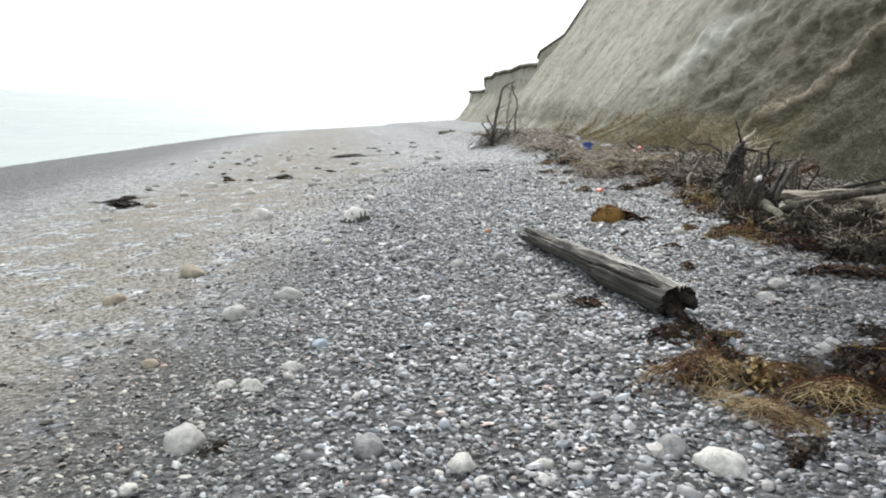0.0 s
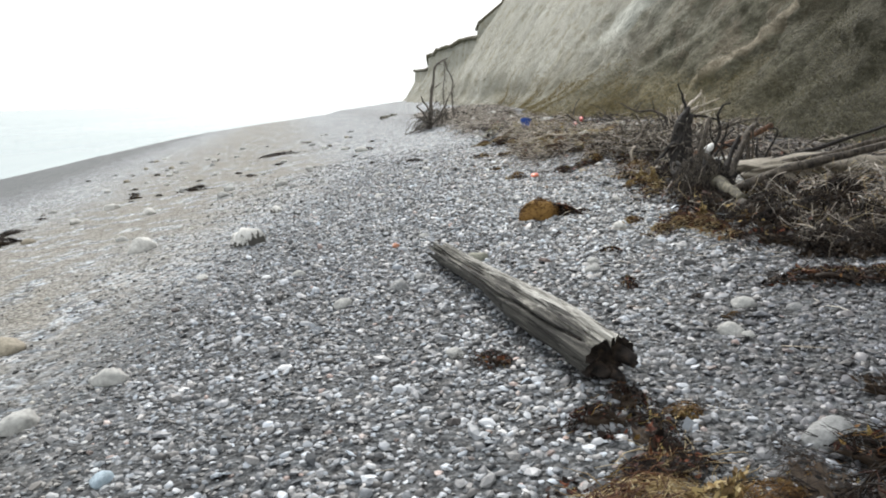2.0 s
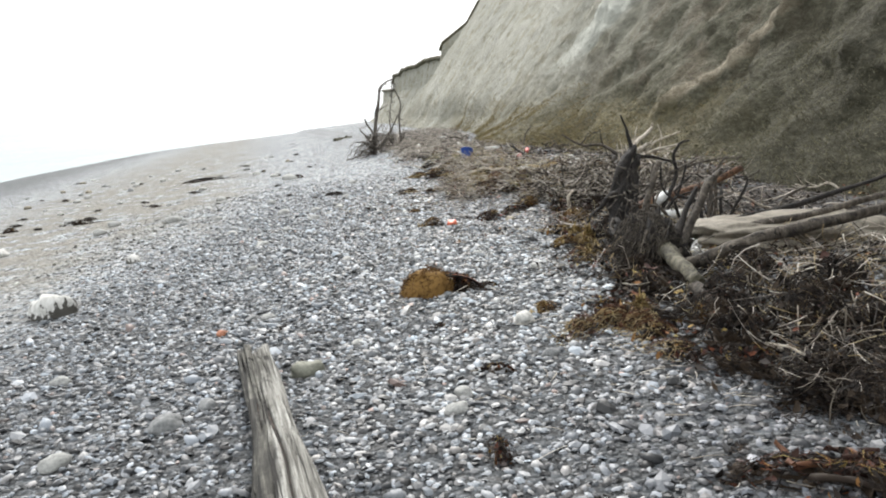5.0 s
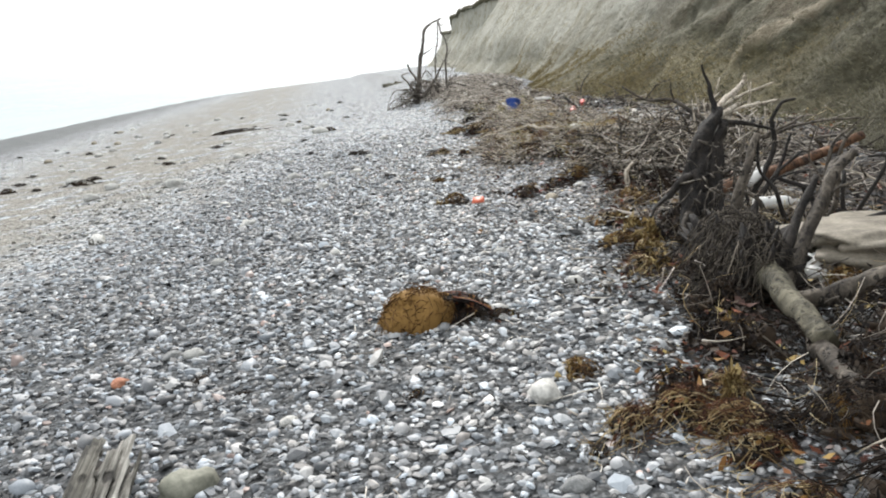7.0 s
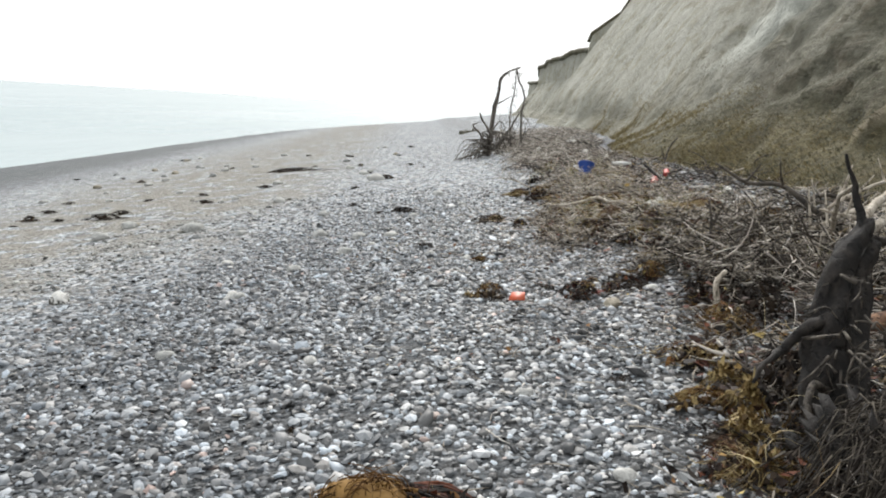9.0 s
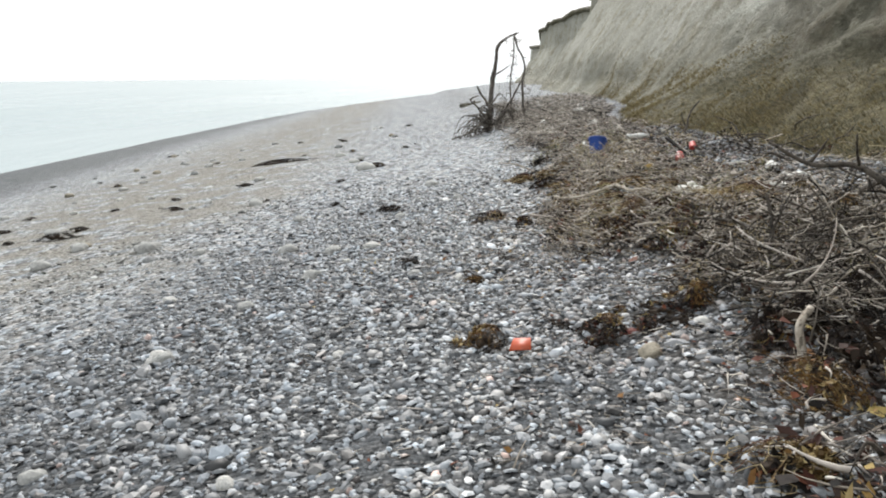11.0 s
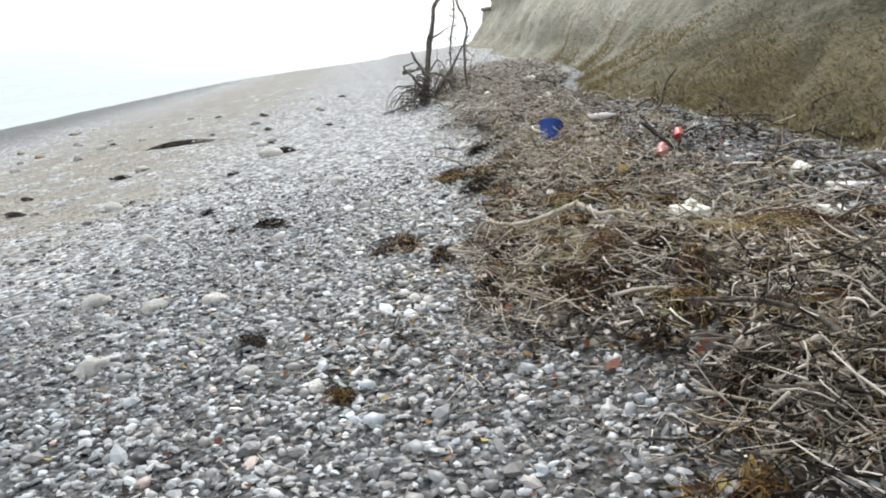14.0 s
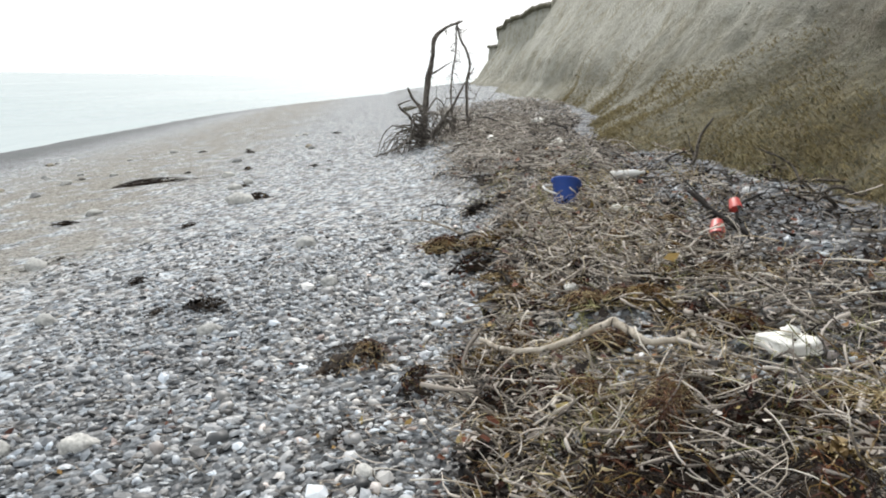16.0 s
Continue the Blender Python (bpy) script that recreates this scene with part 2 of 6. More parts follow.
def strand_material(name, dark, mid, light, rough=0.8):
    n = Nodes(name, rough)
    r = n.node("NewGeometry").outputs["Random Per Island"]
    g = n.noise(n.place(), 35, 4)
    n.bsdf.inputs["Specular IOR Level"].default_value = 0.25
    col = n.ramp(n.math("ADD", n.math("MULTIPLY", r, 0.75), n.math("MULTIPLY", g, 0.3)), (0.1, dark), (0.5, mid), (0.92, light))
    return n.finish(col, g, 0.3, 0.004)


def wrack_material():
    n = Nodes("mixed_wrack", 0.75)
    n.bsdf.inputs["Specular IOR Level"].default_value = 0.25
    r = n.node("NewGeometry").outputs["Random Per Island"]
    col = n.ramp(r, (0.0, (0.006, 0.005, 0.004)), (0.5, (0.022, 0.014, 0.01)), (0.72, (0.065, 0.022, 0.014)), (0.86, (0.16, 0.05, 0.022)), (0.95, (0.27, 0.17, 0.05)), (1.0, (0.4, 0.32, 0.12)))
    g = n.noise(n.place(), 45, 3)
    return n.finish(n.mix(0.4, col, n.ramp(g, (0.3, 0.2), (0.7, 0.7)), "SOFT_LIGHT"), g, 0.3, 0.004)


def wood_material(name, dark, mid, light, along=(16, 16, 9), split=2.6, gap=0.42):
    n = Nodes(name, 0.85)
    grain = n.noise(n.local(along), 1.0, 6, 0.65)
    blotch = n.noise(n.local(), 4.5, 5, 0.6)
    col = n.ramp(n.math("ADD", n.math("MULTIPLY", grain, 0.72), n.math("MULTIPLY", blotch, 0.28)), (0.37, dark), (0.5, mid), (0.64, light))
    crack = n.step(n.noise(n.local(tuple(a * split if a > 5 else a for a in along)), 1.0, 3, 0.5), gap, gap - 0.05)
    col = n.mix(n.math("MULTIPLY", crack, 0.85), col, tuple(c * 0.5 for c in dark))
    return n.finish(col, n.math("SUBTRACT", grain, n.math("MULTIPLY", crack, 0.6)), 0.9, 0.02)


def stone_material(name, low, high, spots=0.0):
    n = Nodes(name, 0.78)
    p = n.local()
    shift = n.node("ObjectInfo").outputs["Random"]
    a = n.noise(n.mix(1.0, p, shift, "ADD"), 9, 6, 0.6)
    col = n.ramp(a, (0.32, low), (0.68, high))
    speck = n.noise(p, 70, 3)
    col = n.mix(0.4, col, n.ramp(speck, (0.35, 0.2), (0.65, 0.6)), "SOFT_LIGHT")
    if spots:
        # dark patches thicken towards the bottom and the +x side
        col = n.mix(n.math("MULTIPLY", n.step(n.math("SUBTRACT", n.math("ADD", n.noise(p, 8.0, 6), n.math("MULTIPLY", n.xyz(p)[0], 0.25)), n.math("MULTIPLY", n.xyz(p)[2], 0.9)), 0.36, 0.42), spots), col, (0.05, 0.045, 0.035))
    return n.finish(col, n.math("ADD", a, n.math("MULTIPLY", speck, 0.3)), 0.4, 0.012)


def plastic_material(name, colour, rough=0.45, dirt=0.3):
    n = Nodes(name, rough)
    p = n.local()
    d = n.step(n.noise(p, 14, 6, 0.65), 0.5, 0.75)
    col = n.mix(n.math("MULTIPLY", d, dirt), colour, (0.16, 0.13, 0.09))
    return n.finish(col, n.noise(p, 40, 3), 0.12, 0.004)


def sea_material():
    n = Nodes("calm_sea", 0.22)
    n.bsdf.inputs["Specular IOR Level"].default_value = 0.25
    p = n.place()
    near = n.place((0.6, 0.25, 1))
    h = n.math("ADD", n.noise(near, 1.6, 5, 0.6), n.math("MULTIPLY", n.noise(n.place((0.12, 0.03, 1)), 1.0, 3), 2.2))
    col = n.ramp(n.noise(n.place((0.05, 0.012, 1)), 1.0, 4), (0.35, (0.2, 0.285, 0.295)), (0.65, (0.28, 0.355, 0.36)))
    return n.finish(col, h, 0.25, 0.2)


M_PEBBLE, M_GROUND, M_CLIFF, M_SEA = pebble_material(), ground_material(), cliff_material(), sea_material()
M_TURF = strand_material("cliff_top_turf", (0.05, 0.046, 0.028), (0.11, 0.1, 0.06), (0.18, 0.16, 0.1))
M_GRASS = strand_material("olive_cliff_grass", (0.08, 0.073, 0.045), (0.15, 0.138, 0.09), (0.25, 0.235, 0.165))
M_OCHRE = strand_material("ochre_dry_grass", (0.085, 0.066, 0.03), (0.205, 0.165, 0.08), (0.36, 0.3, 0.16))
M_STRAW = strand_material("straw_strands", (0.14, 0.085, 0.035), (0.37, 0.27, 0.13), (0.66, 0.56, 0.34), 0.7)
M_SEDGE = strand_material("yellow_green_grass", (0.1, 0.095, 0.03), (0.27, 0.26, 0.09), (0.5, 0.48, 0.24), 0.7)
M_REED = strand_material("bleached_reed", (0.17, 0.145, 0.115), (0.44, 0.39, 0.32), (0.78, 0.73, 0.65), 0.7)
M_TWIG = strand_material("grey_brown_twigs", (0.03, 0.025, 0.02), (0.33, 0.287, 0.243), (0.68, 0.62, 0.555))
# twigs and weed toned near black, with the litter's own shadows in the colour
M_DUSK = strand_material("dark_wet_shaded_twigs", (0.007, 0.0055, 0.0045), (0.034, 0.027, 0.021), (0.15, 0.128, 0.1))
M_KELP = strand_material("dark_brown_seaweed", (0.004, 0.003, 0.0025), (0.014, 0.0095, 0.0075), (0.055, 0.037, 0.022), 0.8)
M_RUST = strand_material("rust_red_seaweed", (0.025, 0.011, 0.008), (0.08, 0.034, 0.02), (0.22, 0.1, 0.04), 0.7)
M_WRACK = wrack_material()
M_GOLD = strand_material("golden_weed_leaves", (0.05, 0.028, 0.01), (0.2, 0.128, 0.045), (0.52, 0.42, 0.2), 0.6)
M_MOSS = strand_material("ochre_brown_fibres", (0.03, 0.015, 0.005), (0.125, 0.06, 0.017), (0.26, 0.15, 0.045))


def log_material():
    """Grey weathered log: pale bleached upper face, flanks darkened for algae and for shade, long fine checks and a few
    knots.
    """
    n = Nodes("weathered_log_wood", 0.9)
    p = n.xyz(n.local())
    grain = n.noise(n.local((75, 1.6, 75)), 1.0, 5, 0.65)
    wide = n.noise(n.local((14, 1.1, 14)), 1.0, 5, 0.6)
    blotch = n.noise(n.local((4, 2, 4)), 1.0, 5, 0.6)
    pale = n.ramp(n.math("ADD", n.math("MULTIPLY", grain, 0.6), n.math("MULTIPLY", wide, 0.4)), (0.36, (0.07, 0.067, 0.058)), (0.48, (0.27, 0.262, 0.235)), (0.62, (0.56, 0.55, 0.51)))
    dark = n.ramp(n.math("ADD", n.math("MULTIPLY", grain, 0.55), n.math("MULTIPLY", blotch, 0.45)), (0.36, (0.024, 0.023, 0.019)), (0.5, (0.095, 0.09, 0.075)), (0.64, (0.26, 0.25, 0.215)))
    # pale top against dark flanks: weathering plus light and shade put into the colour
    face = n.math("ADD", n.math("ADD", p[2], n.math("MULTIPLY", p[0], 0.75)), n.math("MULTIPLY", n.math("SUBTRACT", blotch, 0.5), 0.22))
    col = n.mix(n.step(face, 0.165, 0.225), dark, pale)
    rot = n.step(n.math("ADD", n.noise(n.local((11, 5, 11)), 1.0, 6, 0.7), n.math("ADD", n.math("MULTIPLY", p[0], -1.3), n.math("MULTIPLY", n.math("SUBTRACT", 0.15, p[2]), 0.9))), 0.5, 0.6)      # dark rotted patches, denser low and on the left to shade that flank
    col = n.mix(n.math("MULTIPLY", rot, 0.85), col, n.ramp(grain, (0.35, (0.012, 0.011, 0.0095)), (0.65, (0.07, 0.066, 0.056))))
    check = n.step(n.noise(n.local((34, 0.8, 34)), 1.0, 2, 0.5), 0.4, 0.365)
    knots = n.node("TexVoronoi", Vector=n.local((7, 3.2, 7)), Scale=1.0).outputs["Distance"]
    hole = n.step(knots, 0.17, 0.09)
    col = n.mix(n.math("MULTIPLY", n.math("MAXIMUM", check, hole), 0.9), col, (0.014, 0.012, 0.01))
    high = n.math("SUBTRACT", grain, n.math("MULTIPLY", n.math("MAXIMUM", check, hole), 1.2))
    return n.finish(col, high, 1.0, 0.012)


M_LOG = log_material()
M_ROT = wood_material("rotten_dark_wood", (0.008, 0.006, 0.005), (0.028, 0.02, 0.015), (0.08, 0.055, 0.038))
M_BARK = wood_material("olive_brown_bark", (0.024, 0.021, 0.013), (0.085, 0.076, 0.05), (0.19, 0.172, 0.122))
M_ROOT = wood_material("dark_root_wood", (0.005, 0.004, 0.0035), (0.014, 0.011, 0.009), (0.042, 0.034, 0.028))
M_LIMB = wood_material("grey_brown_driftwood", (0.018, 0.014, 0.011), (0.075, 0.062, 0.048), (0.21, 0.18, 0.145))
# grey tree wood made paler to carry the haze in front of it
M_TREE = wood_material("hazed_dead_tree_wood", (0.04, 0.033, 0.027), (0.125, 0.108, 0.092), (0.27, 0.245, 0.215))
M_REDWOOD = wood_material("red_brown_bare_wood", (0.03, 0.016, 0.01), (0.13, 0.065, 0.035), (0.27, 0.15, 0.085))
M_PALE = wood_material("bleached_driftwood", (0.24, 0.2, 0.15), (0.48, 0.42, 0.34), (0.7, 0.65, 0.57))
M_WHITE = stone_material("white_chalk_stone", (0.4, 0.395, 0.37), (0.72, 0.71, 0.67))
M_SPOT = stone_material("white_stone_dark_low_side", (0.55, 0.54, 0.5), (0.82, 0.81, 0.78), 0.95)
M_GREY = stone_material("grey_beach_stone", (0.16, 0.165, 0.165), (0.33, 0.335, 0.33))
M_LGREY = stone_material("pale_grey_stone", (0.3, 0.3, 0.285), (0.5, 0.5, 0.475))
M_TAN = stone_material("tan_sandstone", (0.23, 0.2, 0.15), (0.4, 0.36, 0.28))
M_SLAB = stone_material("grey_tan_slab", (0.16, 0.14, 0.11), (0.34, 0.305, 0.245))
M_OLIVE = stone_material("olive_grey_stone", (0.19, 0.19, 0.15), (0.32, 0.32, 0.26))
M_BLUE = stone_material("blue_grey_stone", (0.28, 0.36, 0.42), (0.45, 0.54, 0.6))
M_BRICK = stone_material("orange_brick_pebble", (0.38, 0.16, 0.09), (0.55, 0.27, 0.17))
M_DRED = stone_material("dark_red_weed_lump", (0.1, 0.022, 0.016), (0.2, 0.05, 0.035))
STONES = dict(w=M_WHITE, s=M_SPOT, g=M_GREY, l=M_LGREY, t=M_TAN, o=M_OLIVE, b=M_BLUE, r=M_BRICK)
M_BUCKET = plastic_material("blue_plastic", (0.03, 0.085, 0.36), 0.5, 0.3)
M_REDP = plastic_material("red_plastic", (0.46, 0.045, 0.035), 0.5, 0.35)
M_ORANGE = plastic_material("orange_plastic", (0.5, 0.085, 0.028), 0.5, 0.35)
M_WPLAST = plastic_material("white_plastic", (0.78, 0.78, 0.76), 0.4, 0.12)
M_FOAM = plastic_material("white_foam", (0.88, 0.87, 0.82), 0.9, 0.1)

# ---- shapes ----
RNG = np.random.default_rng(7)


def hash01(*k):
    h = np.zeros(np.broadcast(*k).shape)
    for a, m in zip(k, (12.9898, 78.233, 37.719)):
        h = h + np.asarray(a, float) * m
    s = np.sin(h) * 43758.5453
    return s - np.floor(s)


def vnoise(x, y, seed=0.0):
    """Smooth noise in 0..1 over a plane."""
    x, y = np.asarray(x, float), np.asarray(y, float)
    i, j = np.floor(x), np.floor(y)
    a, b = x - i, y - j
    a, b = a * a * (3 - 2 * a), b * b * (3 - 2 * b)
    c = lambda p, q: hash01(i + p, j + q, seed + 0 * i)  # noqa: E731
    return (c(0, 0) * (1 - a) + c(1, 0) * a) * (1 - b) + (c(0, 1) * (1 - a) + c(1, 1) * a) * b


def fbm(x, y, octaves=4, seed=0.0):
    return sum(vnoise(x * 2**k, y * 2**k, seed + k) / 2**k for k in range(octaves)) / (2 - 2.0 ** (1 - octaves))


def smooth(x, lo, hi):
    t = np.clip((np.asarray(x, float) - lo) / (hi - lo), 0, 1)
    return t * t * (3 - 2 * t)


def soft(x, w):
    x = np.asarray(x, float) / w
    return w * np.where(x > 30, x, np.log1p(np.exp(np.minimum(x, 30))))


def beach(x, y):
    """Height of the beach: an even slope to a crest, then the steep wet edge; the far beach sinks."""
    x, y = np.asarray(x, float), np.asarray(y, float)
    crest = -14.4 + 0.13 * (np.clip(y, 15, 75) - 40)
    z = 0.1208 * np.minimum(x, 10) - 0.2 * soft(crest - x, 0.9)
    z = z - 7.0 * np.tanh(0.075 * soft(y - 82, 6) / 7.0)
    z = z + 0.19 * smooth(x, 2.7, 4.1) * smooth(y, 4.8, 8.5)
    return z + 0.05 * (fbm(x * 0.7, y * 0.5, 3, 3.0) - 0.5) + 0.02 * (fbm(x * 3, y * 3, 2, 9.0) - 0.5)


def gz(x, y):
    return float(beach(x, y))


def mesh(name, verts, faces, material, smoothed=True):
    me = bpy.data.meshes.new(name)
    me.from_pydata([tuple(v) for v in verts], [], faces)
    me.polygons.foreach_set("use_smooth", [smoothed] * len(me.polygons))
    for m in material if isinstance(material, (list, tuple)) else (material,):
        me.materials.append(m)
    return me


def tri_mesh(name, verts, tris, material, smoothed=True):
    """A mesh out of arrays, for great numbers of small pieces."""
    me = bpy.data.meshes.new(name)
    me.vertices.add(len(verts))
    me.vertices.foreach_set("co", np.ascontiguousarray(verts, np.float32).ravel())
    me.loops.add(tris.size)
    me.loops.foreach_set("vertex_index", np.ascontiguousarray(tris, np.int32).ravel())
    me.polygons.add(len(tris))
    me.polygons.foreach_set("loop_start", np.arange(0, tris.size, 3, dtype=np.int32))
    me.polygons.foreach_set("use_smooth", np.full(len(tris), smoothed))
    me.update(calc_edges=True)
    me.materials.append(material)
    return me


class Geo:
    """Points and faces gathered for one mesh."""

    def __init__(self):
        self.v, self.f, self.n = [], [], 0

    def add(self, verts, faces):
        self.v.extend(map(tuple, verts))
        self.f.extend(tuple(i + self.n for i in f) for f in faces)
        self.n += len(verts)
        return self


def curve_points(points, count):
    """A smooth line through a few points."""
    p = np.array(points, float)
    p = np.vstack([2 * p[0] - p[1], p, 2 * p[-1] - p[-2]])
    out = []
    for s in np.linspace(0, len(points) - 1 - 1e-6, count):
        i, t = int(s), s - int(s)
        a, b, c, d = p[i : i + 4]
        out.append(0.5 * (2 * b + (c - a) * t + (2 * a - 5 * b + 4 * c - d) * t * t + (3 * b - a - 3 * c + d) * t**3))
    return np.array(out)


def tube(geo, points, r0, r1, sides=7, count=10, knots=0.15, seed=0.0, bend=0.0):
    """A tapered, slightly uneven limb along a line."""
    pts = curve_points(points, count) if len(points) > 1 else np.array(points)
    if bend:
        pts = pts + bend * (np.stack([vnoise(np.arange(count) * 0.37 + seed, 0.0 * np.arange(count) + k * 7.3, 3.0) for k in range(3)], 1) - 0.5)
    tang = np.gradient(pts, axis=0)
    tang /= np.linalg.norm(tang, axis=1)[:, None] + 1e-9
    side = np.cross(tang[0], (0.31, 0.22, 0.93) if abs(tang[0][2]) < 0.9 else (1, 0, 0))
    verts = []
    ang = np.linspace(0, 2 * math.pi, sides, endpoint=False)
    for k, (p, t) in enumerate(zip(pts, tang)):
        side = side - t * (side @ t)
        side /= np.linalg.norm(side) + 1e-9
        up = np.cross(t, side)
        s = k / (count - 1)
        ridge = vnoise(np.cos(ang) * 1.7 + seed * 3.1 + 9, np.sin(ang) * 1.7 + k * 0.17 + 5, 2.0) + 0.35 * vnoise(np.cos(ang) * 3.1 + 4, np.sin(ang) * 3.1 + k * 0.33, seed)
        rad = (r0 + (r1 - r0) * s) * (1 + knots * 2 * (ridge - 0.67))
        verts += list(p + rad[:, None] * (np.cos(ang)[:, None] * side + np.sin(ang)[:, None] * up))
    faces = [(k * sides + i, k * sides + (i + 1) % sides, (k + 1) * sides + (i + 1) % sides, (k + 1) * sides + i) for k in range(count - 1) for i in range(sides)]
    n = len(verts)
    verts += [pts[0], pts[-1]]
    faces += [((i + 1) % sides, i, n) for i in range(sides)] + [((count - 1) * sides + i, (count - 1) * sides + (i + 1) % sides, n + 1) for i in range(sides)]
    geo.add(verts, faces)
    return geo


def part(name, geo, material, parent, label=""):
    ob = new(name, mesh(name, geo.v, geo.f, material))
    ob.parent = parent
    return tagged(ob, label)


def thing(name, x, y, z, label, category, group="", turn=0.0):
    ob = new(name)
    ob.empty_display_size = 0.1
    ob.location, ob.rotation_euler = (x, y, z), (0, 0, turn)
    return tagged(ob, label, category, group)


def blob(sx, sy, sz, seed, rough=0.25, div=3, flat=0.35, freq=1.6, boxy=1.0):
    """A lumpy rounded lump, its underside flattened, standing on z = 0."""
    bm = bmesh.new()
    bmesh.ops.create_icosphere(bm, subdivisions=div, radius=1.0)
    off = Vector((seed * 3.1, seed * 1.7, seed * 5.3))
    for v in bm.verts:
        d = 1 + rough * noise.noise(v.co * freq + off) + 0.4 * rough * noise.noise(v.co * freq * 3.1 + off)
        v.co = Vector([math.copysign(abs(c) ** boxy, c) * size * d for c, size in zip(v.co, (sx, sy, sz))])
        if v.co.z < 0:
            v.co.z *= flat
    geo = Geo().add([tuple(v.co) for v in bm.verts], [tuple(w.index for w in f.verts) for f in bm.faces])
    bm.free()
    return geo


# ---- setting ----
def spaced(*runs):
    out = []
    for lo, hi, step in runs:
        out += list(np.arange(lo, hi - 1e-6, step))
    return np.array(out + [runs[-1][1]])


def sheet(name, xs, ys, height, material):
    gx, gy = np.meshgrid(xs, ys)
    v = np.stack([gx, gy, height(gx, gy)], -1).reshape(-1, 3)
    n, m = len(xs), len(ys)
    i = (np.arange(m - 1)[:, None] * n + np.arange(n - 1)).ravel()
    tris = np.concatenate([np.stack([i, i + 1, i + n + 1], 1), np.stack([i, i + n + 1, i + n], 1)])
    return new(name, tri_mesh(name, v, tris, material))


ground = sheet("ground", spaced((-60, -18, 3), (-18, -8, 0.5), (-8, -4, 0.2), (-4, 7, 0.1), (7, 20, 1), (20, 60, 8)),
               spaced((-60, -8, 4), (-8, 18, 0.1), (18, 40, 0.4), (40, 120, 2), (120, 420, 20)), beach, M_GROUND)
tagged(ground, "sloping shingle beach of grey and white pebbles", "beach", kind="structure")
SEA_LEVEL = -2.35
sea = sheet("water", np.array([-4500.0, -1500, -400, -100, -40, -10, 12, 400, 3000]), np.array([-1500.0, -300, -60, 0, 60, 200, 600, 1500, 4500]), lambda x, y: 0 * x + SEA_LEVEL, M_SEA)
tagged(sea, "calm pale green sea under a white sky", "sea", kind="structure")


def toe(y):
    return np.interp(y, [-30, 0, 6, 10, 12, 15, 17.3, 19, 21.5, 26, 34, 41.5, 43.5, 55, 61.5, 63.5, 80, 86, 96],
                     [5.2, 5.25, 5.5, 5.45, 5.55, 5.5, 5.2, 5.35, 6.1, 6.8, 6.8, 7.0, 8.1, 8.0, 8.2, 9.4, 10.4, 13.0, 30.0])


def cliff_top(y):
    """Height of the edge: the high slumped face, a lower scarp past it, then a still lower far hump."""
    y = np.asarray(y, float)
    h = 10.5 - 5.6 * smooth(y + 0.4 * np.sin(y * 3), 41.6, 43.2) - 0.15 * smooth(y, 44, 60) - 0.9 * smooth(y, 61.4, 62.4) + 0.3 * smooth(y, 66, 78) - 1.4 * smooth(y, 80, 90)
    return h + 0.3 * (fbm(y * 0.9, y * 0, 3, 5.0) - 0.5)


